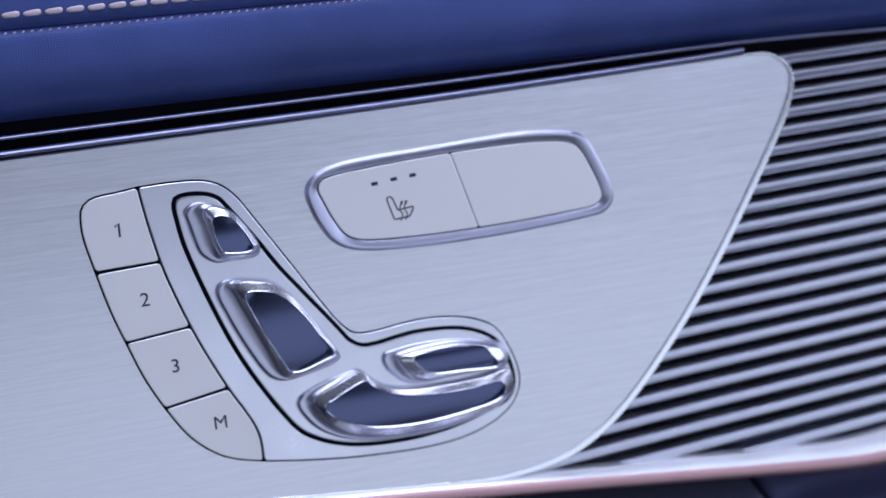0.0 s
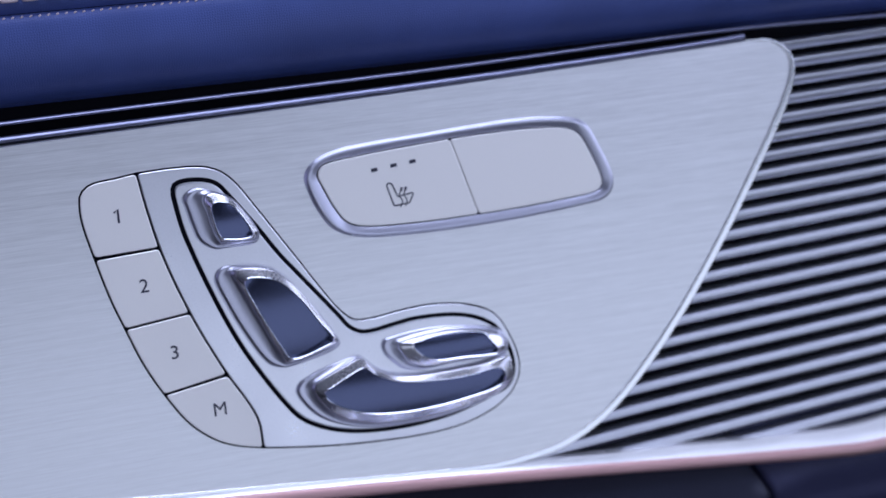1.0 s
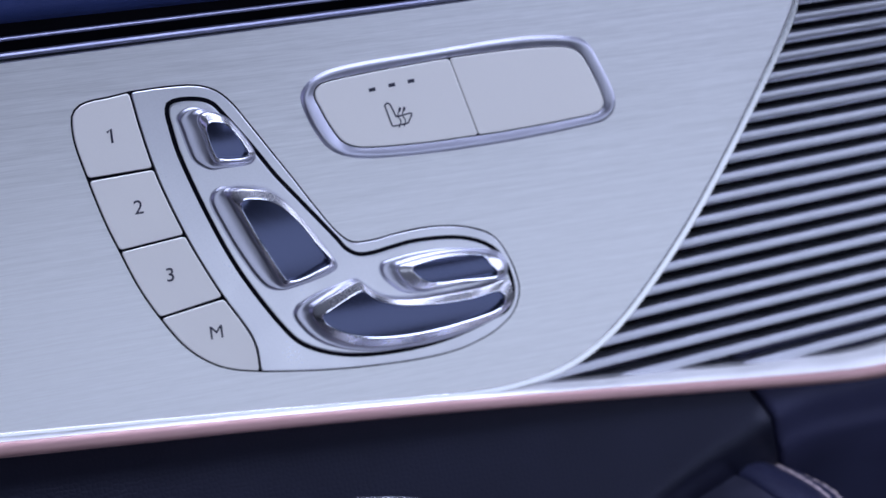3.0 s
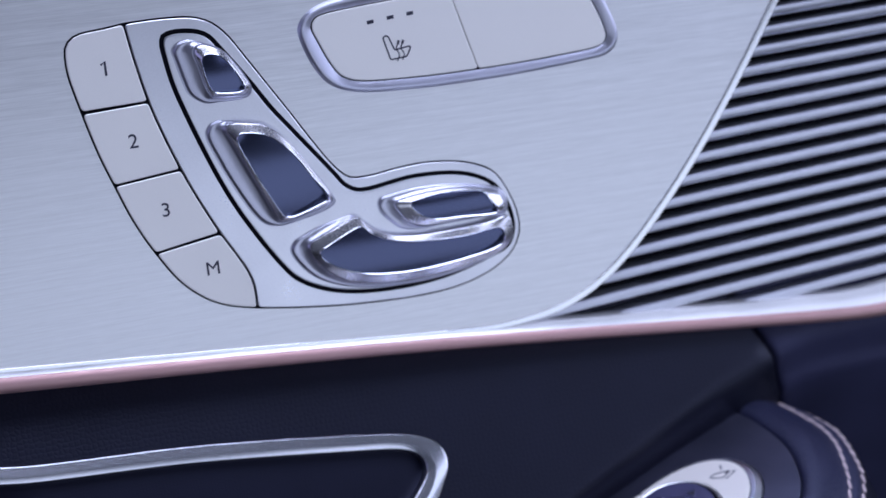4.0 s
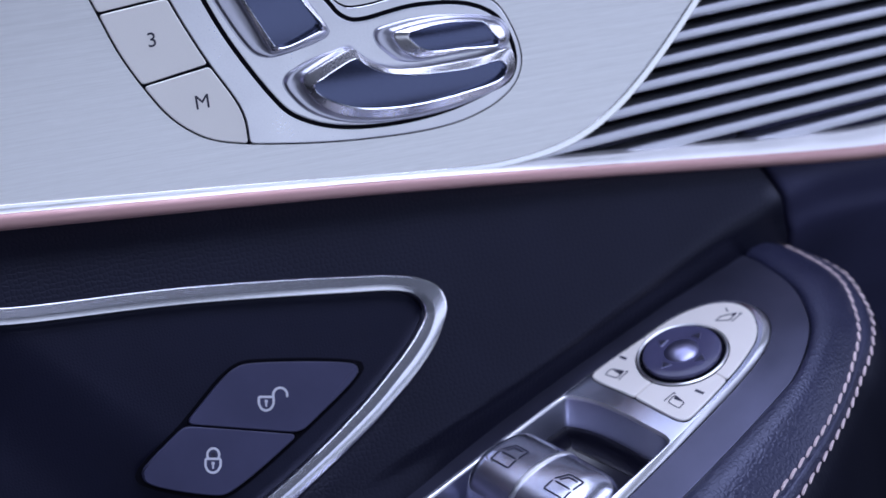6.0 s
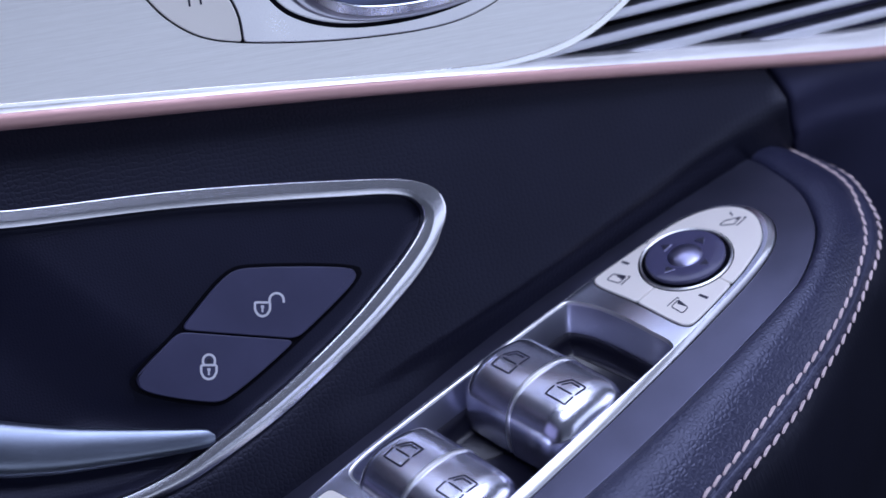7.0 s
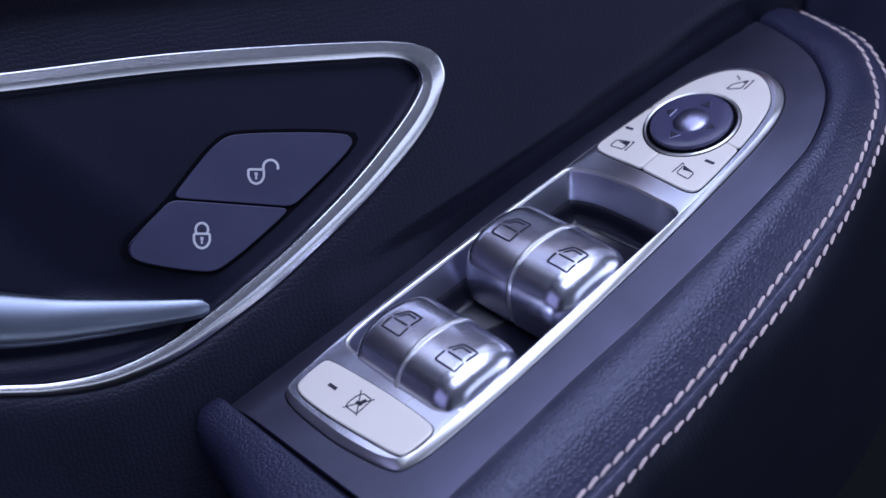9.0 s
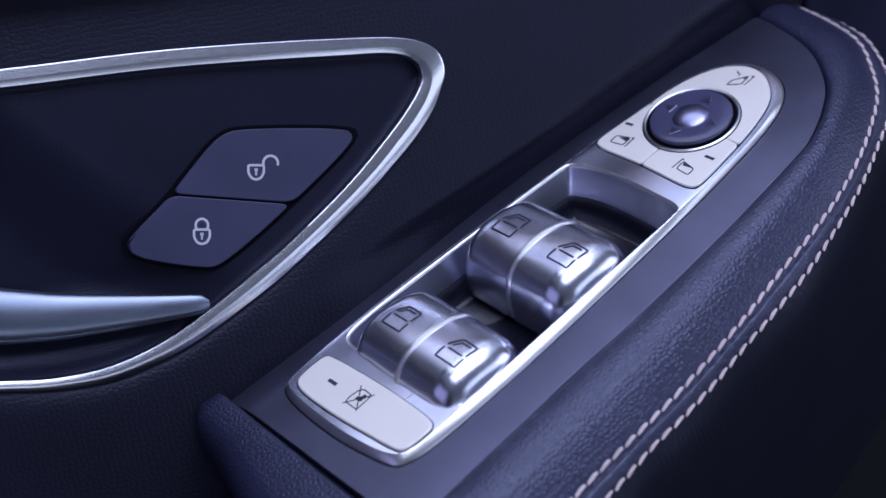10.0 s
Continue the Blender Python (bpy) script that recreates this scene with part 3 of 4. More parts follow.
# ---- seat heating switch ----
heat = thing("heating_switch", FASCIA, 15, 25, "silver seat heating switch in a raised chrome surround", "switch")
H_OUT = [(-40.1, 31.7), (-39.1, 34.4), (-36.4, 37.0), (-32.8, 38.8), (-27.0, 40.1), (-16.8, 40.9), (2.6, 41.6), (17.9, 42.3), (32.1, 42.7), (42.3, 42.4), (52.6, 41.1), (58.1, 39.5), (60.9, 37.0), (64.6, 29.9), (68.4, 21.6), (69.5, 17.5), (68.7, 13.6), (65.3, 10.8), (57.8, 9.8), (36.7, 8.4), (19.6, 7.9), (0.0, 8.0), (-19.6, 9.2), (-25.9, 10.6), (-29.8, 12.3), (-33.2, 15.1), (-36.5, 20.4), (-38.9, 26.3)]
H_IN = [(-35.9, 32.2), (-34.9, 34.5), (-33.3, 35.6), (-30.0, 36.3), (-17.4, 37.4), (-4.3, 38.2), (11.5, 38.9), (31.6, 39.1), (41.8, 38.8), (51.5, 37.8), (55.5, 36.4), (58.1, 33.9), (61.4, 27.7), (64.4, 20.8), (65.3, 17.3), (64.6, 14.9), (61.9, 13.6), (50.7, 12.6), (29.8, 11.7), (9.5, 11.5), (0.1, 11.6), (-19.5, 12.7), (-24.4, 13.8), (-28.1, 16.0), (-31.4, 21.2), (-34.1, 27.2)]
ho, hi = flow(H_OUT, 140, True), flow(H_IN, 140, True)
part("surround", Shape().loft([at(inset(ho, -0.3), -0.3), at(ho, 0.1)] + [at(ho + (hi - ho) * k, z) for k, z in ((0.06, 0.55), (0.16, 1.0), (0.27, 1.22), (0.38, 1.22), (0.52, 1.05), (0.75, 0.66), (0.92, 0.36), (1.0, 0.18))] + [at(inset(hi, 0.08), -0.2)]), SURROUND, heat, "raised satin chrome surround")
part("gap", plate(hi, [(0, -0.1), (0, 0.1)], 1), BLACK, heat, "dark joint")
hk = inset(hi, 0.35)
HRIM = [(0, 0.1), (0.02, 0.4), (0.18, 0.58), (0.4, 0.63)]
left_key = part("key", plate(eased(clip(hk, (19.1, 11.4), (10.6, 38.5), 0.08)), HRIM, 1), BUTTON, heat, "heating key with a seat sign and three lamps")
part("key", plate(eased(clip(hk, (10.6, 38.5), (19.1, 11.4), 0.08)), HRIM, 1), BUTTON, heat, "blank key")
for u, v in ((-16.4, 31.6), (-9.7, 32.3), (-3.1, 32.8)):
    part("indicator_lamp", stroke(flow([(u - 1.1, v - 0.1), (u + 1.1, v + 0.1)], 4), 1.15, 0.63), GLYPH, left_key)
part("seat_sign", merged([stroke(q, w, 0.63, cl) for q, w, cl in (
    (eased(even([(-12.7, 26.0), (-11.7, 26.7), (-10.8, 26.1), (-9.1, 21.7), (-3.7, 22.4), (-3.9, 21.4), (-5.2, 19.1), (-10.6, 18.7)], 90, True), 0.45), 0.46, True),
    (flow([(-8.4, 18.0), (-7.6, 20.1), (-8.5, 22.0), (-7.8, 23.8)], 14), 0.36, False), (flow([(-6.6, 18.2), (-6.0, 20.1), (-6.9, 22.1), (-6.3, 23.8)], 14), 0.36, False),
    ([(-7.9, 23.4), (-7.5, 24.6)], 0.75, False), ([(-6.4, 23.4), (-6.0, 24.6)], 0.75, False))]), GLYPH, left_key, "dark heated seat sign")

# ---- lower door card with the handle recess ----
RING_O = [(-230, 1), (-132.0, -8.1), (-82.3, -12.0), (-30.3, -18.9), (-12.5, -22.1), (-5.6, -24.5), (-0.7, -28.0), (1.0, -33.1), (0.5, -36.7), (-1.8, -40.8), (-4.8, -45.6), (-12.2, -53.2), (-23.0, -61.4), (-32.6, -68.2), (-43.4, -74.9), (-53.9, -81.0), (-64.4, -86.9), (-76.4, -92.6), (-94.0, -99.8), (-103.4, -102.6), (-121.2, -105.2), (-137.7, -103.8), (-153.5, -100.4), (-230, -82), (-260, -42)]
RING_M = [(-230, -2.5), (-132.7, -11.4), (-83.1, -15.1), (-31.3, -22.1), (-15.2, -24.6), (-9.2, -26.7), (-5.6, -30.1), (-3.8, -34.1), (-4.1, -36.8), (-6.6, -41.7), (-12.2, -47.8), (-20.4, -54.6), (-27.2, -60.0), (-35.4, -65.6), (-42.5, -70.1), (-53.0, -76.3), (-63.3, -82.0), (-75.6, -88.3), (-83.7, -92.0), (-93.3, -96.2), (-102.7, -99.4), (-121, -102.9), (-137.3, -102.0), (-153.2, -98.8), (-229, -80.5), (-257, -42)]
RING_I = [(-230, -4.5), (-133.2, -13.4), (-83.5, -17.3), (-31.4, -24.0), (-15.3, -26.5), (-10.1, -28.5), (-7.4, -31.4), (-6.8, -35.1), (-9.2, -39.2), (-15.0, -45.3), (-20.9, -50.4), (-31.6, -58.8), (-41.0, -65.4), (-51.7, -72.1), (-62.3, -78.3), (-74.5, -84.5), (-86.4, -90.2), (-102.0, -96.7), (-120.1, -100.7), (-136.9, -100.4), (-152.8, -97.3), (-228, -79), (-254, -42)]
ro, rm, ri = (flow(q, 300, True) for q in (RING_O, RING_M, RING_I))
rm, ri = (q[[int(np.argmin(np.linalg.norm(q - p, axis=1))) for p in ro]] for q in (rm, ri))
SEAM = [(106, 45), (118, 12), (128.2, -11.2), (133.2, -22.6), (139.4, -37), (147, -60), (156, -100)]
seam = flow(SEAM, 30)
box = np.concatenate([even([(-290, 45), (105.5, 45)], 60, False), seam, even([(156, -101), (156, -330), (-290, -330), (-290, 44)], 110, False)])


def sink(p):
    """The card's depth: it swells below the ring and bends back behind the armrest, most of all at its nose."""
    out = []
    p = np.array(p, float)
    dist = np.min(np.linalg.norm(p[:, None, :] - ro[None, :, :], axis=2), axis=1)
    away = p - ro.mean(0)
    below = np.clip((away @ np.array((0.35, -0.94)) / np.maximum(np.linalg.norm(away, axis=1), 1) - 0.15) / 0.8, 0, 1)
    swell = 1.2 * below * below * (3 - 2 * below) * (dist / 8) * np.exp(1 - dist / 8)
    for (x, y), s in zip(p, swell):
        e = (63 - min(x, 150)) * 0.309 + (y + 63) * 0.951
        wide = float(np.interp(x, [20, 110], [12, 20]))
        k = min(1.0, max(0.0, (wide - e) / (wide - 5)))
        deep, steep = float(np.interp(x, [-50, -6, 61, 85, 140], [0, 3.6, 9, 10.5, 11])), float(np.interp(x, [-20, 60], [0, 1.4]))
        out.append((x, y, s - deep * k * k * (3 - 2 * k) - steep * max(0.0, 5 - e)))
    return out


def bridge(outer, inner_loop, zo, zi, steps=5, bend=False):
    """Fills the sheet between an outer loop and a hole, point by nearest point."""
    n = len(inner_loop)
    c = inner_loop.mean(0)
    pick = []
    for p in inner_loop:
        d = (p - c) / np.linalg.norm(p - c)
        best = None
        for i in range(len(outer)):
            e0, e1 = outer[i] - c, outer[(i + 1) % len(outer)] - c
            den = d[0] * (e1 - e0)[1] - d[1] * (e1 - e0)[0]
            if abs(den) < 1e-9:
                continue
            t = (e0[0] * (e1 - e0)[1] - e0[1] * (e1 - e0)[0]) / den
            s = (e0[0] * d[1] - e0[1] * d[0]) / den
            if t > 0 and 0 <= s <= 1 and (best is None or t < best):
                best = t
        pick.append(c + d * (best or 1.0))
    pick = np.array(pick)
    brim = [(pick, -8), (pick, -1.2), (inset(pick, 1.5), 0)]
    return Shape().loft([[(x, y, (z if bend else zo) + f) for (x, y, z) in (sink(p) if bend else at(p, 0))] for p, f in brim] + [sink(pick + (inner_loop - pick) * k) if bend else at(pick + (inner_loop - pick) * k, zo + (zi - zo) * k) for k in 1 - (1 - np.linspace(0.03, 1, steps)) ** 2] + [at(inner_loop, zi - 10)])


solid("door_card", bridge(box, ro, 0.0, 0.0, 70, True), CARD, CARDF, "black grained leather door card with a cut-out for the handle", "door card")
ahead = even(np.concatenate([seam[:-1], [(156, -100), (164, -160)]]), 90, False)
rows = [ahead + (d, 0) for d in (1.7, 2.0, 2.6, 3.6, 5, 8, 14, 22, 32, 45, 60, 80, 110, 150, 200)]
solid("front_card", Shape().loft([[(x, y, z - 30) for x, y, z in sink(rows[0])]] + [[(x, y, z - f) for x, y, z in sink(r)] for r, f in zip(rows, [3.0, 1.9, 1.1, 0.6] + [0.4] * 11)], False), FRONT, CARDF,
      "smooth dark panel ahead of the leather card", "door card")

handle = thing("lever_recess", CARDF, -90, -55, "dark grained recess ringed in satin chrome holding a silver pull lever", "pull recess")
def facet(p, q, k, right, top):
    """A line on a facet of the ring, whose slope differs between the side and the top."""
    return [(x, y, float(np.interp(y, [-45, -24], [right, top]))) for x, y in p + (q - p) * k]


part("ring", Shape().loft([at(inset(ro, -0.25), -4), facet(ro, ro, 0, 1.3, 2.34), facet(ro, rm, 0.05, 1.75, 2.38), facet(ro, rm, 0.12, 1.96, 2.40), at(ro + (rm - ro) * 0.93, 2.58), at(rm, 2.6), at(rm + (ri - rm) * 0.1, 2.57), facet(rm, ri, 0.82, 2.28, 1.82), facet(rm, ri, 0.88, 2.24, 1.78), facet(rm, ri, 0.96, 1.95, 1.55), at(ri, 1.2), at(ri, -7)]), RING, handle, "satin chrome ring with two facets")


def bowl(u, v):
    k = min(1.0, max(0.0, (-94 - u + (-60 - v) * 0.9) / 45))
    k = k * k * (3 - 2 * k)
    m = min(1.0, max(0.0, (v + 101) / 28))
    return -2.6 - 7 * k * m * m * (3 - 2 * m)


cen = np.array((-95.0, -52.0))
part("recess", Shape().loft([at(inset(ri, -0.1), -7)] + [[(u, v, bowl(u, v) - 0.6 * (1 if s > 0.99 else 0)) for u, v in cen + (inset(ri, 0.1) - cen) * s] for s in np.linspace(1, 0.02, 26)], True, False, True), RECESS, handle, "dark grained recess")
LEVER_T = [(-262, -30), (-200, -51.5), (-146.6, -71.0), (-139.0, -73.6), (-131.3, -76.1), (-115.4, -80.3), (-99.3, -84.2), (-92.7, -85.7), (-89.2, -86.8), (-88.0, -88.4)]
LEVER_B = [(-262, -54), (-205, -71), (-150.0, -87.0), (-142.1, -88.4), (-134.1, -89.6), (-117.6, -91.0), (-100.6, -91.8), (-93.8, -92.0), (-90.0, -91.8), (-88.3, -90.8)]
lever_t, lever_b = flow(LEVER_T, 70), flow(LEVER_B, 70)
loops = []
for i in range(70):
    p, q = lever_t[i], lever_b[i]
    w = np.linalg.norm(p - q)
    z0 = 3.0 + float(np.interp(p[0], [-262, -147, -110, -88], [3, 1.0, 0, 0]))
    loops.append([(*(p + (q - p) * k), z0 + w * z) for k, z in ((-0.02, -0.55), (-0.02, -0.2), (0.0, -0.06), (0.05, 0.0), (0.14, 0.04), (0.35, 0.10), (0.58, 0.115), (0.74, 0.09), (0.84, 0.05), (0.93, -0.02), (0.99, -0.1), (1.0, -0.18), (0.9, -0.6), (0.5, -0.75))])
part("lever", Shape().loft(loops, True, True, True), LEVER, handle, "satin steel-blue pull lever")

lock = thing("lock_switch", CARDF, -70, -60, "dark central locking switch with two printed keys", "lock switch")
LOCK_O = [(-108.9, -67.6), (-92.1, -54.6), (-75.5, -41.6), (-70.5, -39.5), (-66, -39.6), (-35.5, -46.0), (-31.0, -48.2), (-33.2, -51.2), (-56.6, -66.2), (-77.5, -77.4), (-83.5, -79.4), (-88, -78.6), (-105.5, -71.2)]
lo = flow(LOCK_O, 120, True)
part("gap", plate(inset(lo, -0.85), [(0, -4), (0, -2.3)], 1), BLACK, lock, "black joint round the keys")
lk = inset(lo, 0.35)
KRIM = [(0, -2.6), (0.03, -1.05), (0.14, -0.78), (0.3, -0.66)]
up_key = part("unlock_key", plate(eased(clip(lk, (-90.7, -54.9), (-56.4, -65.3), 0.25), 3.2), KRIM, 1), LOCK, lock, "dark key with an open padlock sign")
dn_key = part("lock_key", plate(eased(clip(lk, (-56.4, -65.3), (-90.7, -54.9), 0.25), 3.2), KRIM, 1), LOCK, lock, "dark key with a closed padlock sign")


def padlock(u, v, opened, parent):
    def go(p):
        c, s = math.cos(radians(-13)), math.sin(radians(-13))
        return [(u + c * x - s * y, v + s * x + c * y) for x, y in p]
    body = stroke(eased(np.array(go([(-2.4, 1.9), (2.4, 1.9), (2.4, -0.4), (1.5, -2.0), (0, -2.6), (-1.5, -2.0), (-2.4, -0.4)])), 0.6), 0.74, -0.6, True)
    hole = merged([stroke(go([(0, 0.6), (0, -1.2)]), 0.6, -0.6), stroke(go([(-0.5, 0.5), (0.5, 0.5)]), 0.9, -0.6)])
    arc = [(4.5 - 2.3 * math.cos(t), 2.6 + 2.3 * math.sin(t)) for t in np.linspace(-0.3, math.pi + 0.3, 14)] if opened else \
        [(-1.9 * math.cos(t), 3.2 + 2.0 * math.sin(t)) for t in np.linspace(-0.55, math.pi + 0.55, 14)]
    part("padlock_sign", merged([body, hole, stroke(go(arc), 0.74, -0.6)]), WHITE, parent, "white padlock sign")
    if not opened:
        part("status_lamp", plate(np.array(go([(0.8 * math.cos(t), 3.2 + 0.8 * math.sin(t)) for t in np.linspace(0, 2 * math.pi, 14, endpoint=False)])), [(0, -0.8), (0, -0.5)], 1), GLYPH, parent)


padlock(-64.6, -53.4, True, up_key)
padlock(-85.3, -69.0, False, dn_key)

# ---- armrest ----
arm = thing("armrest", ARMF, -60, -10, "dark leather armrest with a double row of rose stitching", "armrest")
PAD = [(-160.5, 52.0), (-116.0, 47.0), (-70.0, 42.5), (21.8, 36.0), (46.0, 32.5), (55.5, 29.5), (59.6, 24.0), (60.0, 17.0), (58.3, 8.8), (55.9, -0.3), (51.9, -9.2), (46.0, -17.2), (39.7, -23.6), (30.1, -29.4), (16.8, -34.3), (10.2, -35.1), (-22.1, -37.3), (-65.3, -38.5), (-97.2, -38.2), (-140.0, -39.4), (-159.5, -40.2)]
padp = flow(PAD, 240)
MOD = [(-147.5, 31.5), (-144.3, 32.3), (-115, 33.0), (-66.5, 29.7), (-30.3, 26.0), (-17.3, 25.0), (0.8, 22.6), (18.3, 20.4), (28.3, 16.4), (34.3, 11.4), (37.8, 5.0), (38.6, -1.0), (37.0, -7.0), (33.1, -12.2), (27.3, -16.2), (20.7, -18.6), (10.8, -20.6), (-19.3, -23.2), (-53.4, -24.7), (-83.7, -25.4), (-110, -25.5), (-137.2, -24.5), (-143.0, -23.3), (-146.8, -21.3), (-148.4, -17.5), (-149.7, -10.5), (-150.9, 1.0), (-151.0, 11.6), (-150.3, 23.8), (-149.2, 28.8)]
hole = inset(flow(MOD, 300, True), -0.4)


def reach(outer, inner_loop):
    """For each point of a hole, the point of the outline in the same direction from its middle."""
    c = inner_loop.mean(0)
    e0, e1 = outer - c, np.roll(outer, -1, 0) - c
    d = e1 - e0
    out = []
    for p in inner_loop - c:
        w = p / np.linalg.norm(p)
        den = w[0] * d[:, 1] - w[1] * d[:, 0]
        den = np.where(np.abs(den) < 1e-9, 1e-9, den)
        t, k = (e0[:, 0] * d[:, 1] - e0[:, 1] * d[:, 0]) / den, (e0[:, 0] * w[1] - e0[:, 1] * w[0]) / den
        out.append(c + w * min(t[(t > 0) & (k >= -1e-6) & (k <= 1 + 1e-6)]))
    return np.array(out)


po = reach(padp, hole)


def crowned(p, z):
    """The plate's lines: it falls away on both sides of the switch block."""
    return [(x, y, z - 0.0055 * max(0.0, -22 - y) ** 2 - 0.012 * max(0.0, y - 27) ** 2) for x, y in p]


part("top_plate", Shape().loft([at(po, -30), crowned(po, -2.5), crowned(inset(po, 0.06), -2.3), crowned(inset(po, 0.18), -2.2), crowned(inset(po, 0.4), -2.2)] + [crowned(po + (hole - po) * k, -2.2) for k in np.linspace(0.15, 0.97, 9)] + [crowned(hole, -2.2), at(hole, -14)]), SOFT, arm, "smooth dark soft-touch plate")
# the crease beside the plate and the inner row of stitches, point by point
CREASE = [(-300.0, -42.2), (-97.2, -38.2), (-65.3, -38.5), (-22.1, -37.3), (10.2, -35.1), (16.8, -34.3), (30.1, -29.4), (39.7, -23.6), (46.0, -17.2), (51.9, -9.2), (55.9, -0.3), (58.3, 8.8), (60.3, 17.0), (60.2, 25.0), (57.0, 33.0)]
SEWN = [(-300.0, -71.0), (-117.6, -63.0), (-97.8, -62.6), (-79.8, -62.3), (-62.2, -61.1), (-44.2, -59.2), (-25.8, -56.4), (-7.5, -54.0), (11.0, -50.3), (30.0, -44.2), (42.4, -38.6), (52.3, -33.3), (59.2, -27.8), (65.6, -21.1), (72.0, -13.5), (76.1, -5.8), (78.7, 3.2), (80.3, 11.7), (81.2, 19.7), (81.5, 28.7), (77.2, 41.7)]
SEWN_OUT = [(-300.0, -74.5), (-109.2, -66.5), (-92.8, -65.2), (-80.9, -65.2), (-65.2, -64.3), (-50.7, -62.6), (-38.5, -61.6), (-19.3, -59.3), (-2.7, -55.9), (13.7, -51.8), (27.5, -47.3), (38.8, -42.8), (51.7, -37.6), (61.5, -31.6), (68.3, -25.7), (72.4, -20.5), (77.4, -13.5), (82.1, -5.4), (83.9, 1.8), (85.1, 11.8), (83.9, 21.8), (79.9, 33.8)]
def matched(p, n=260):
    """A line at steps that keep pace with its neighbours: even on the long side and even round the nose."""
    q = flow(p, 600)
    turn = int(np.argmax(q[:, 0] > 20))
    return np.concatenate([even(q[:turn + 1], n // 2, False)[:-1], even(q[turn:], n // 2 + 1, False)])


crease, sewn, sewn_out = matched(CREASE), matched(SEWN), matched(SEWN_OUT)
BULGE = [(-0.3, -5.2), (0.05, -3.9), (0.5, -3.0), (2.0, -2.0), (5.5, -1.6), (10, -2.7), (14.5, -5.4), (18.4, -8.8), (21, -11.4), (22.2, -12.9)]
MIDS = [(22.2, -12.9), (22.5, -13.4), (23.2, -13.3), (24.2, -13.6), (25.2, -15.4), (25.6, -17.4)]
SIDE = [(25.6, -17.4), (26.0, -17.6), (27.0, -19.5), (28.6, -28), (28.8, -50), (26.5, -90), (20, -130)]


def sweep_over(a):
    """The line at the distance a from the crease: 22.2 is the inner seam and 26 the outer one."""
    return crease + (sewn - crease) * (a / 22.2) if a <= 22.2 else sewn + (sewn_out - sewn) * ((a - 22.2) / 3.8)


def skirt(profile, n):
    return Shape().loft([[(x, y, h) for x, y in sweep_over(a)] for a, h in flow(profile, n)], False)


part("roll", skirt(BULGE, 30), ARM, arm)
part("seam_band", skirt(MIDS, 16), ARM, arm)
part("side", skirt(SIDE, 24), CARD, arm, "black leather side")
for off, h, slant in ((21.7, -12.1, 0.16), (25.9, -17.1, 0.2)):
    line = sweep_over(off)
    ls = np.concatenate([[0], np.cumsum(np.linalg.norm(np.diff(line, axis=0), axis=1))])
    for d in np.arange(130, ls[-1] - 14, 5.15):
        x, y = np.interp(d, ls, line[:, 0]), np.interp(d, ls, line[:, 1])
        x2, y2 = np.interp(d + 1, ls, line[:, 0]), np.interp(d + 1, ls, line[:, 1])
        part("stitch", stitch_shape(x, y, h, 5.0, 0.55, math.atan2(y2 - y, x2 - x) + slant, 0.3), THREAD, arm)
DOME = [(0, -6), (0.004, -4.4), (0.015, -3.5), (0.04, -2.9), (0.12, -2.3), (0.3, -1.9), (0.5, -2.4), (0.68, -3.8), (0.83, -6.6), (0.94, -11), (1.0, -18), (0.98, -34), (0.9, -60)]
dome = flow(DOME, 40)
loops = []
for v in np.concatenate([np.linspace(-48, 46, 30), 46 + 9 * np.sin(np.linspace(0.1, 1.57, 14))]):
    left = float(np.interp(v, [-48, -41.5, -10, 15, 35, 48, 55], [-205, -202, -191, -182.5, -177, -175, -172]))
    q = max(0.0, (v - 46) / 9)
    drop = 7.0 * (1 - math.sqrt(max(0.0, 1 - min(1.0, q) ** 2)))
    loops.append([(-160.4 + (left + 160.4) * (0.5 + (x - 0.5) * (1 - 0.25 * q ** 3)), v, z - drop) for x, z in dome])
loops.append([(x, y, -60) for x, y, z in loops[-1]])
part("cushion", Shape().loft(loops, False), ARM, arm, "leather armrest cushion")

# ---- window and mirror switch ----
mod = thing("window_switch", ARMF, -60, 0, "satin chrome window and mirror switch block in the armrest", "window switch")
WEL = [(-124.9, 26.4), (-123.8, 28.6), (-121.5, 29.6), (-114.7, 30.0), (-65.5, 27.0), (-34.0, 24.3), (-31.4, 23.6), (-30.0, 21.2), (-27.8, 13.2), (-27.0, 1.5), (-27.4, -10.8), (-28.0, -19.0), (-29.4, -21.3), (-32.4, -21.7), (-60, -21.8), (-83.8, -21.8), (-118.9, -21.8), (-122.0, -21.4), (-123.2, -19.0), (-123.9, -10.0), (-124.6, 4.6), (-125.1, 20.3)]
RIM_IN = [(-146.2, 30.4), (-143.8, 31.0), (-115, 31.7), (-66.5, 28.5), (-30.3, 24.9), (-17.3, 23.9), (0.8, 21.5), (18.0, 19.3), (27.5, 15.3), (33.0, 10.5), (36.3, 4.6), (36.8, -1.0), (35.0, -6.0), (31.4, -10.6), (26.6, -14.3), (21.5, -16.9), (14.5, -19.1), (4.6, -20.5), (-19.1, -22.0), (-50, -22.3), (-83.8, -22.3), (-110, -22.3), (-134.8, -22.3), (-140.7, -21.5), (-144.4, -19.6), (-146.2, -16.5), (-147.6, -10.0), (-148.6, 1.0), (-148.7, 12.0), (-148.2, 24.0), (-147.4, 28.6)]
we = flow(WEL, 420, True)
brim, skirt_line = reach(flow(RIM_IN, 300, True), we), reach(flow(MOD, 300, True), we)


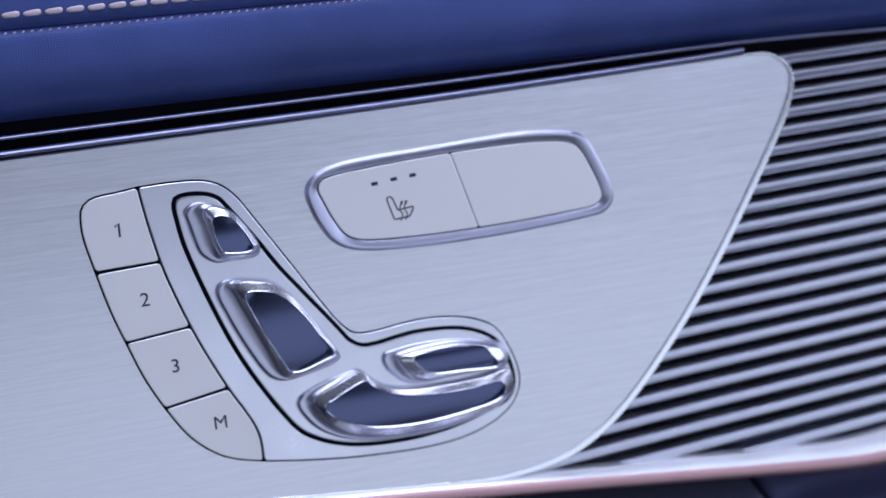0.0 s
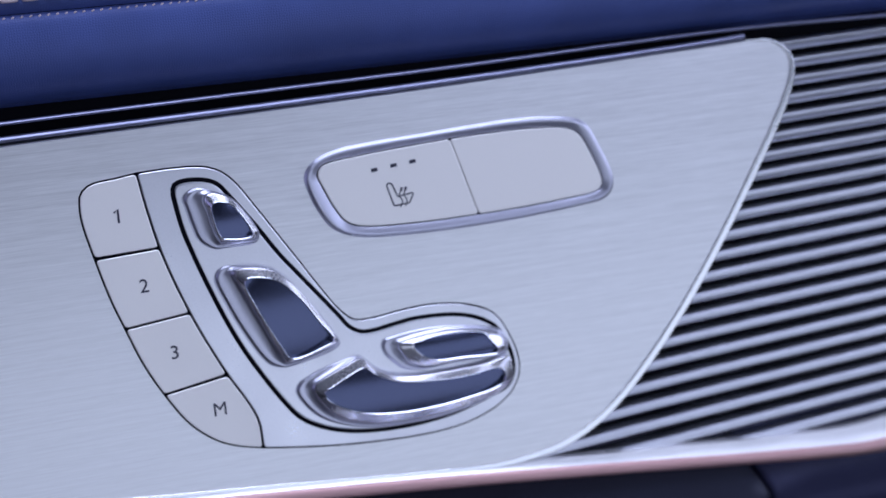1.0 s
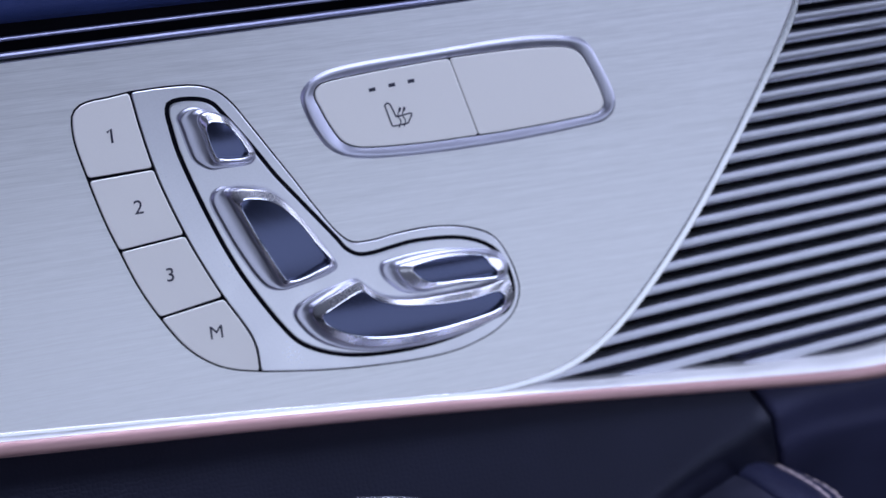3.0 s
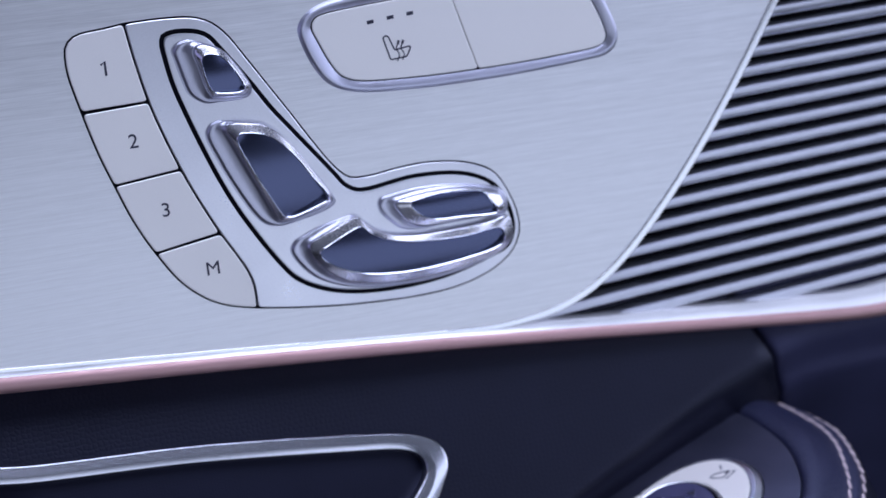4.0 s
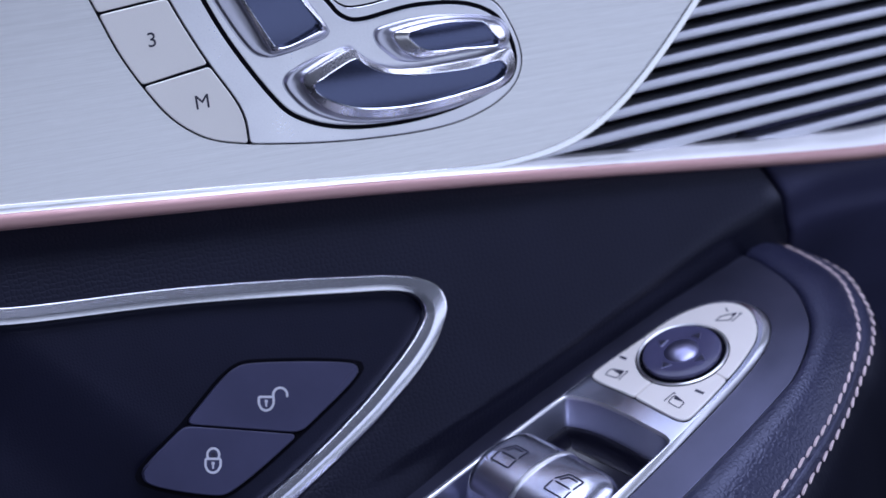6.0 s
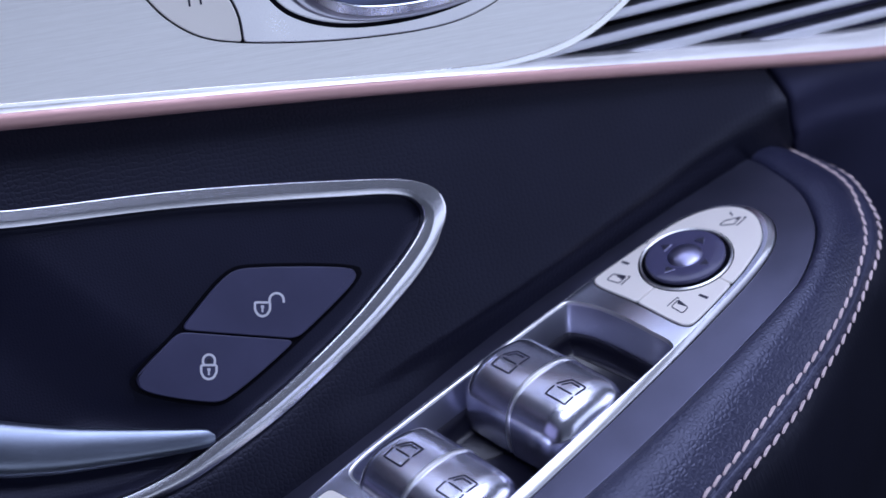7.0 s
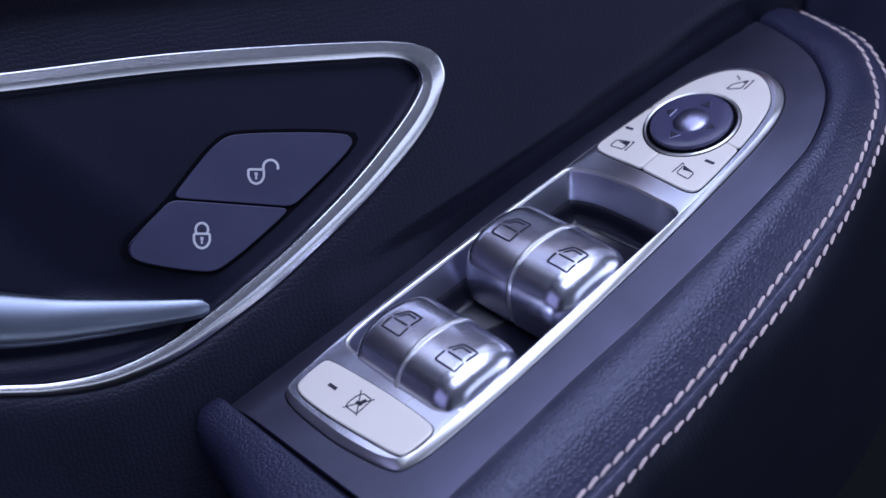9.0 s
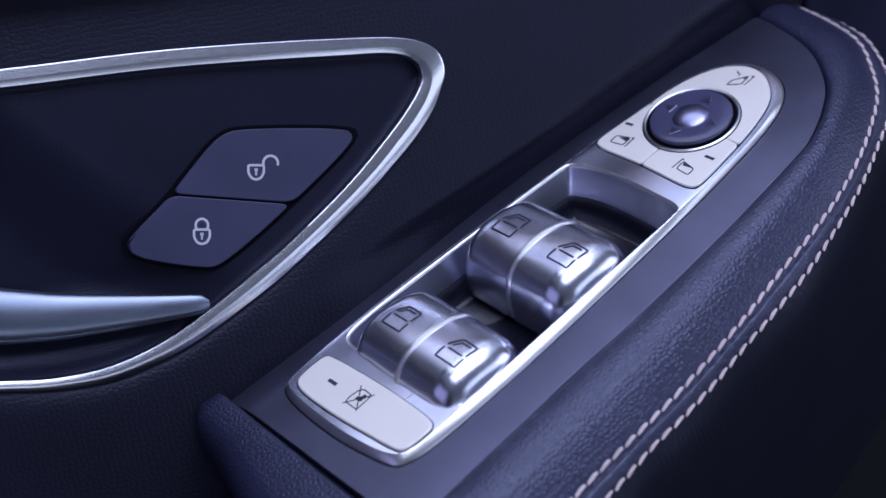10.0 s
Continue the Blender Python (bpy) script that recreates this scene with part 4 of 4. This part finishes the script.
def walls(d, z):
    """The well's outline at a depth: the end walls slope in, the long ones stand steep."""
    k = min(1.0, max(0.0, -z / 8.8))
    q = inset(we, d)
    mid_s = -76.0
    return at(np.stack([mid_s + (q[:, 0] - mid_s) * (1 - 0.09 * k), np.where(q[:, 1] > 0, q[:, 1] * (1 - 0.06 * k), q[:, 1])], 1), z)


def rimmed(k, z):
    """A line round the bezel's bevel, the share k of the way from its foot to its crest."""
    return at(skirt_line + (brim - skirt_line) * k, z)


part("bezel", Shape().loft([rimmed(1.0, -0.3), rimmed(1.0, -0.02), at(brim + (we - brim) * 0.05, 0.0), at(brim + (we - brim) * 0.6, 0.0), walls(-0.6, 0.0)]), BEZEL, mod, "satin chrome bezel")
# the bezel's edges take a lighter metal: their highlight is in its colour
part("well_edge", Shape().loft([walls(-0.7, -0.04), walls(-0.6, 0.01), walls(-0.42, -0.05), walls(-0.12, -0.4), walls(0.0, -0.85)]), BRIGHT, mod, "bright edge of the well")
part("bezel_edge", Shape().loft([at(skirt_line, -5), at(skirt_line, -2.1), rimmed(0.08, -1.75), rimmed(0.4, -1.0), rimmed(0.7, -0.4), rimmed(0.88, -0.1), rimmed(0.96, 0.0), rimmed(1.0, -0.06), rimmed(1.0, -0.4)]), BRIGHT, mod, "bright bevelled edge")
part("well_wall", Shape().loft([walls(0.0, -0.78), walls(0.3, -4), walls(0.6, -7.6), walls(0.75, -8.6), walls(0.9, -9.2)]), WALL, mod, "satin dark wall of the well")
part("well", Shape().loft([walls(0.8, -8.9), walls(1.1, -9.3), walls(1.5, -9.8), walls(2.2, -12), walls(3.2, -15.2), walls(4.6, -16.2)], True, False, True), WELL, mod, "glossy dark well")

KEYP = [(0, -13), (0.2, -8.5), (1.2, -3.2), (2.8, 0.9), (5.6, 4.2), (9.5, 6.4), (15, 7.3), (21, 6.7), (27, 5.0), (31, 2.6), (33.4, -0.6), (34.6, -5), (34.8, -13)]
KEYC = flow(KEYP, 96)


def crown(w, w0, w1, r0, r1):
    """How far a key's top falls away towards its sides."""
    drop = 0.4 * ((w + 0.5) / 22) ** 2
    for d, r in ((w - w0, r0), (w1 - w, r1)):
        if d < r:
            drop += (r - math.sqrt(max(0.0, r * r - (r - d) ** 2))) * 0.8
    return drop


def rocker(s0, w0, w1, r0, r1):
    loops = []
    for k in 0.5 - 0.5 * np.cos(np.linspace(0, 1, 44) * math.pi):
        w = w0 + (w1 - w0) * k
        drop = crown(w, w0, w1, r0, r1)
        loops.append([(s0 + 17 + (x - 17) * (1 - drop * 0.04), w, z - drop * min(1.0, max(0.0, (z + 13) / 10))) for x, z in KEYC])
    low0, low1 = [(x, y, -13) for x, y, z in loops[0]], [(x, y, -13) for x, y, z in loops[-1]]
    return Shape().loft([low0] + loops + [low1], False)


def window_sign(s0, w, parent, sides):
    """A car door with its window, engraved on the curve of a key."""
    bits = []
    for q in ([(-0.6, -4.0), (-4.6, -4.0), (-4.6, 4.2), (-0.9, 4.2)], [(0.4, -4.0), (4.6, -1.6), (4.6, 4.2), (0.2, 4.2)], [(-0.4, -2.8), (-0.4, 3.2)], [(0.9, -2.4), (3.4, -0.8), (3.4, 2.8)]):
        line = even(q, 24, False)
        pts = [(s0 + 17.6 + x, w - y, float(np.interp(17.6 + x, KEYC[:, 0], KEYC[:, 1])) - crown(w - y, *sides)) for x, y in line]
        bits.append(stroke(pts, 0.58, 0, False, 0.14))
    return part("window_sign", merged(bits), GLYPH, parent, "dark engraved window sign")


for s0 in (-83.0, -129.4):
    outer_side, inner_side = (1.6, 23.4, 0.2, 4.5), (-22.0, 0.8, 9.0, 0.2)
    pair = (part("rocker_key", rocker(s0, *outer_side), ROCKER, mod, "satin window rocker key"), part("rocker_key", rocker(s0, *inner_side), ROCKER, mod, "satin window rocker key"))
    part("key_divider", Shape().loft([[(s0 + x, w, z + dz) for x, z in KEYC] for w, dz in ((0.25, -1.5), (0.3, 0.3), (0.6, 0.7), (1.2, 0.85), (1.8, 0.7), (2.1, 0.3), (2.15, -1.5))], False), BRIGHT, mod, "polished divider")
    window_sign(s0, 13.4, pair[0], outer_side)
    window_sign(s0, -11.3, pair[1], inner_side)

CHILD = [(-145.1, 27.2), (-143.3, 28.3), (-134.0, 28.3), (-132.7, 27.6), (-132.1, 25.0), (-131.1, 12.5), (-130.5, -2.8), (-130.8, -15.8), (-131.3, -19.5), (-132.5, -21.1), (-134.3, -21.5), (-141.8, -20.9), (-143.4, -20.0), (-144.3, -17.5), (-145.6, -5.0), (-146.5, 7.3), (-146.7, 18.2), (-146.2, 24.5)]
ch = flow(CHILD, 90, True)
part("gap", plate(inset(ch, -0.35), [(0, -0.5), (0, 0.12)], 1), BLACK, mod, "dark joint")
child = part("child_lock_key", plate(ch, [(0, 0.1), (0.02, 0.5), (0.25, 0.76), (0.6, 0.84)], 1), PLATE, mod, "silver rear window lock key")
part("indicator_lamp", stroke([(-138.8, 19.2), (-138.7, 15.6)], 1.2, 0.84), GLYPH, child)
sg = [stroke(np.array(q, float), w, 0.84, cl) for q, w, cl in (
    (rounded([(-141.4, 7.9), (-139.4, 8.4), (-136.4, 7.9), (-135.0, 6.8), (-135.2, 2.9), (-141.4, 2.7)], 0.5, 3), 0.36, True), ([(-142.2, 8.3), (-134.6, 2.3)], 0.34, False), ([(-141.8, 2.3), (-134.6, 8.6)], 0.34, False),
    ([(-138.9, 5.2), (-136.2, 4.2)], 1.4, False), ([(-138.5, 6.4), (-138.1, 4.0)], 1.1, False))]
part("lock_sign", merged(sg), GLYPH, child, "dark crossed window sign")

part("mould_line", stroke([(-130.6, -6.1), (-126.6, -6.6)], 0.35, 0.0, False, 0.08), BRIGHT, mod)

# mirror control
MIR = [(-17.8, 23.0), (-14.4, 22.9), (0.8, 20.9), (17.1, 18.4), (26.6, 14.4), (32.2, 9.5), (35.0, 3.4), (34.3, -3.2), (29.7, -10.0), (23.7, -14.4), (14.2, -17.3), (4.2, -19.0), (-17.2, -20.7), (-19.2, -20.2), (-20.3, -17.9), (-20.6, -14.5), (-19.9, 1.6), (-20.2, 20.1), (-19.5, 22.0)]
mi = inset(flow(MIR, 140, True), 0.3)
part("gap", plate(inset(mi, -0.3), [(0, -0.5), (0, 0.12)], 1), BLACK, mod, "dark joint")
DC, DR = (4.7, 2.0), 13.3
MRIM = [(0, 0.1), (0.02, 0.5), (0.2, 0.76), (0.4, 0.84)]
mid, west, south, north = (4.7, 1.6), (-24.0, 2.2), (1.8, -30.0), (5.4, 32.0)
fold_r = part("mirror_key", plate(eased(clip(clip(mi, mid, west, 0.16), south, mid, 0.16)), MRIM, 1), PLATE, mod, "silver mirror key")
fold_l = part("mirror_key", plate(eased(clip(clip(mi, west, mid, 0.16), mid, north, 0.16)), MRIM, 1), PLATE, mod, "silver mirror key")
fold = part("mirror_key", plate(eased(clip(mi, north, south, 0.16)), MRIM, 1), PLATE, mod, "silver mirror folding key")


def disc(r, n=64, c=DC):
    return np.array([(c[0] + r * math.cos(t), c[1] + r * math.sin(t)) for t in np.linspace(0, 2 * math.pi, n, endpoint=False)])


part("dial_ring", Shape().loft([at(disc(DR + 2.4), 0.8), at(disc(DR + 2.3), 1.25), at(disc(DR + 1.9), 1.5), at(disc(DR + 1.5), 1.3), at(disc(DR + 1.35), 0.5)]), BRIGHT, mod, "chrome ring")
part("dial_gap", plate(disc(DR + 2.7), [(0, 0.6), (0, 0.95)], 1), BLACK, mod, "black joint")
dial = part("mirror_dial", Shape().loft([at(disc(DR), 1.2), at(disc(DR), 2.2), at(disc(DR - 0.25), 2.6), at(disc(DR - 0.8), 2.8), at(disc(DR - 4), 2.65), at(disc(6.2), 2.5), at(disc(3.0), 2.5)], True, False, True), PIANO, mod, "dark blue round mirror dial")
# lighter metal than the dial: the knob's highlight is put into its colour
part("thumb_knob", Shape().loft([at(disc(6.0 * math.cos(t)), 2.4 + 1.9 * math.sin(t) ** 1.5) for t in np.linspace(0, 1.5, 12)], True, False, True), KNOB, dial, "round thumb knob lightened for its highlight")
for q in range(4):
    t = radians(1 + 90 * q)
    c, s_ = math.cos(t), math.sin(t)

    def tri(k, z):
        return [(DC[0] + c * (8.5 + x * k) - s_ * y * k, DC[1] + s_ * (8.5 + x * k) + c * y * k, z) for x, y in ((1.5, 0), (-0.9, 1.5), (-0.9, -1.5))]
    part("arrow_sign", Shape().loft([tri(1.35, 2.4), tri(1.35, 2.72), tri(1.1, 2.9)], True, False, False), KNOB, dial, "raised arrow edge")
    part("arrow_face", Shape().loft([tri(1.15, 2.5), tri(1.15, 2.93)], True, False, True), GLYPH, dial)


def printed(name, lines, fills, z, parent, label, w=0.36):
    """A sign of thin lines and filled shapes printed on a key."""
    return part(name, merged([stroke(np.array(q, float), w, z, cl) for q, cl in lines] + [plate(np.array(q, float), [(0, z - 0.2), (0, z + 0.10)], 1) for q in fills]), GLYPH, parent, label)


printed("mirror_sign", [(rounded([(-16.5, 18.6), (-13.2, 18.6), (-11.8, 13.8), (-15.8, 13.6)], 0.8, 4), True), ([(-16.0, 12.5), (-11.2, 12.6)], False), ([(-11.3, 12.6), (-11.6, 13.4)], False)],
        [[(-13.4, 17.4), (-11.8, 13.8), (-13.9, 13.8)]], 0.84, fold_l, "dark mirror sign")
printed("mirror_sign", [(rounded([(-15.7, -9.4), (-12.0, -9.2), (-13.2, -14.4), (-16.2, -14.6)], 0.8, 4), True), ([(-16.1, -8.0), (-11.1, -8.2)], False), ([(-11.2, -8.2), (-11.6, -9.0)], False)],
        [[(-12.0, -9.3), (-13.1, -14.2), (-13.6, -10.2)]], 0.84, fold_r, "dark mirror sign")
printed("mirror_sign", [(rounded([(23.8, 3.6), (26.6, 3.4), (30.7, -0.2), (26.3, -0.5)], 0.6, 4), True), ([(26.4, -1.7), (31.5, -1.8)], False), ([(31.4, -1.8), (31.0, -1.0)], False), (flow([(31.2, 4.7), (30.4, 4.3), (30.3, 3.3), (29.4, 3.0)], 12), False)],
        [[(29.4, 1.2), (30.7, -0.2), (28.6, 0.2)]], 0.84, fold, "dark folding mirror sign")
part("indicator_lamp", stroke([(-7.0, 20.3), (-6.7, 17.4)], 1.0, 0.84), GLYPH, fold_l)
part("indicator_lamp", stroke([(-6.7, -13.5), (-6.6, -17.0)], 1.0, 0.84), GLYPH, fold_r)


# ---- cabin shell behind and below the camera ----
def slab(name, x0, x1, y0, y1, z0, z1, label):
    s = Shape()
    s.loft([[(x0, y0, z0), (x1, y0, z0), (x1, y1, z0), (x0, y1, z0)], [(x0, y0, z1), (x1, y0, z1), (x1, y1, z1), (x0, y1, z1)]], True, True, True)
    return solid(name, s, CLOTH, Matrix(), label, name.split("_")[0])


slab("floor", -1200, 2200, -2000, 800, -70, -50, "dark carpet floor of the cabin")
slab("wall_door", -900, 1100, 540, 570, -50, 850, "dark shell of the door behind its trims")
slab("wall_rear", -1220, -1200, -2000, 800, -50, 1900, "dark lining behind the seats")
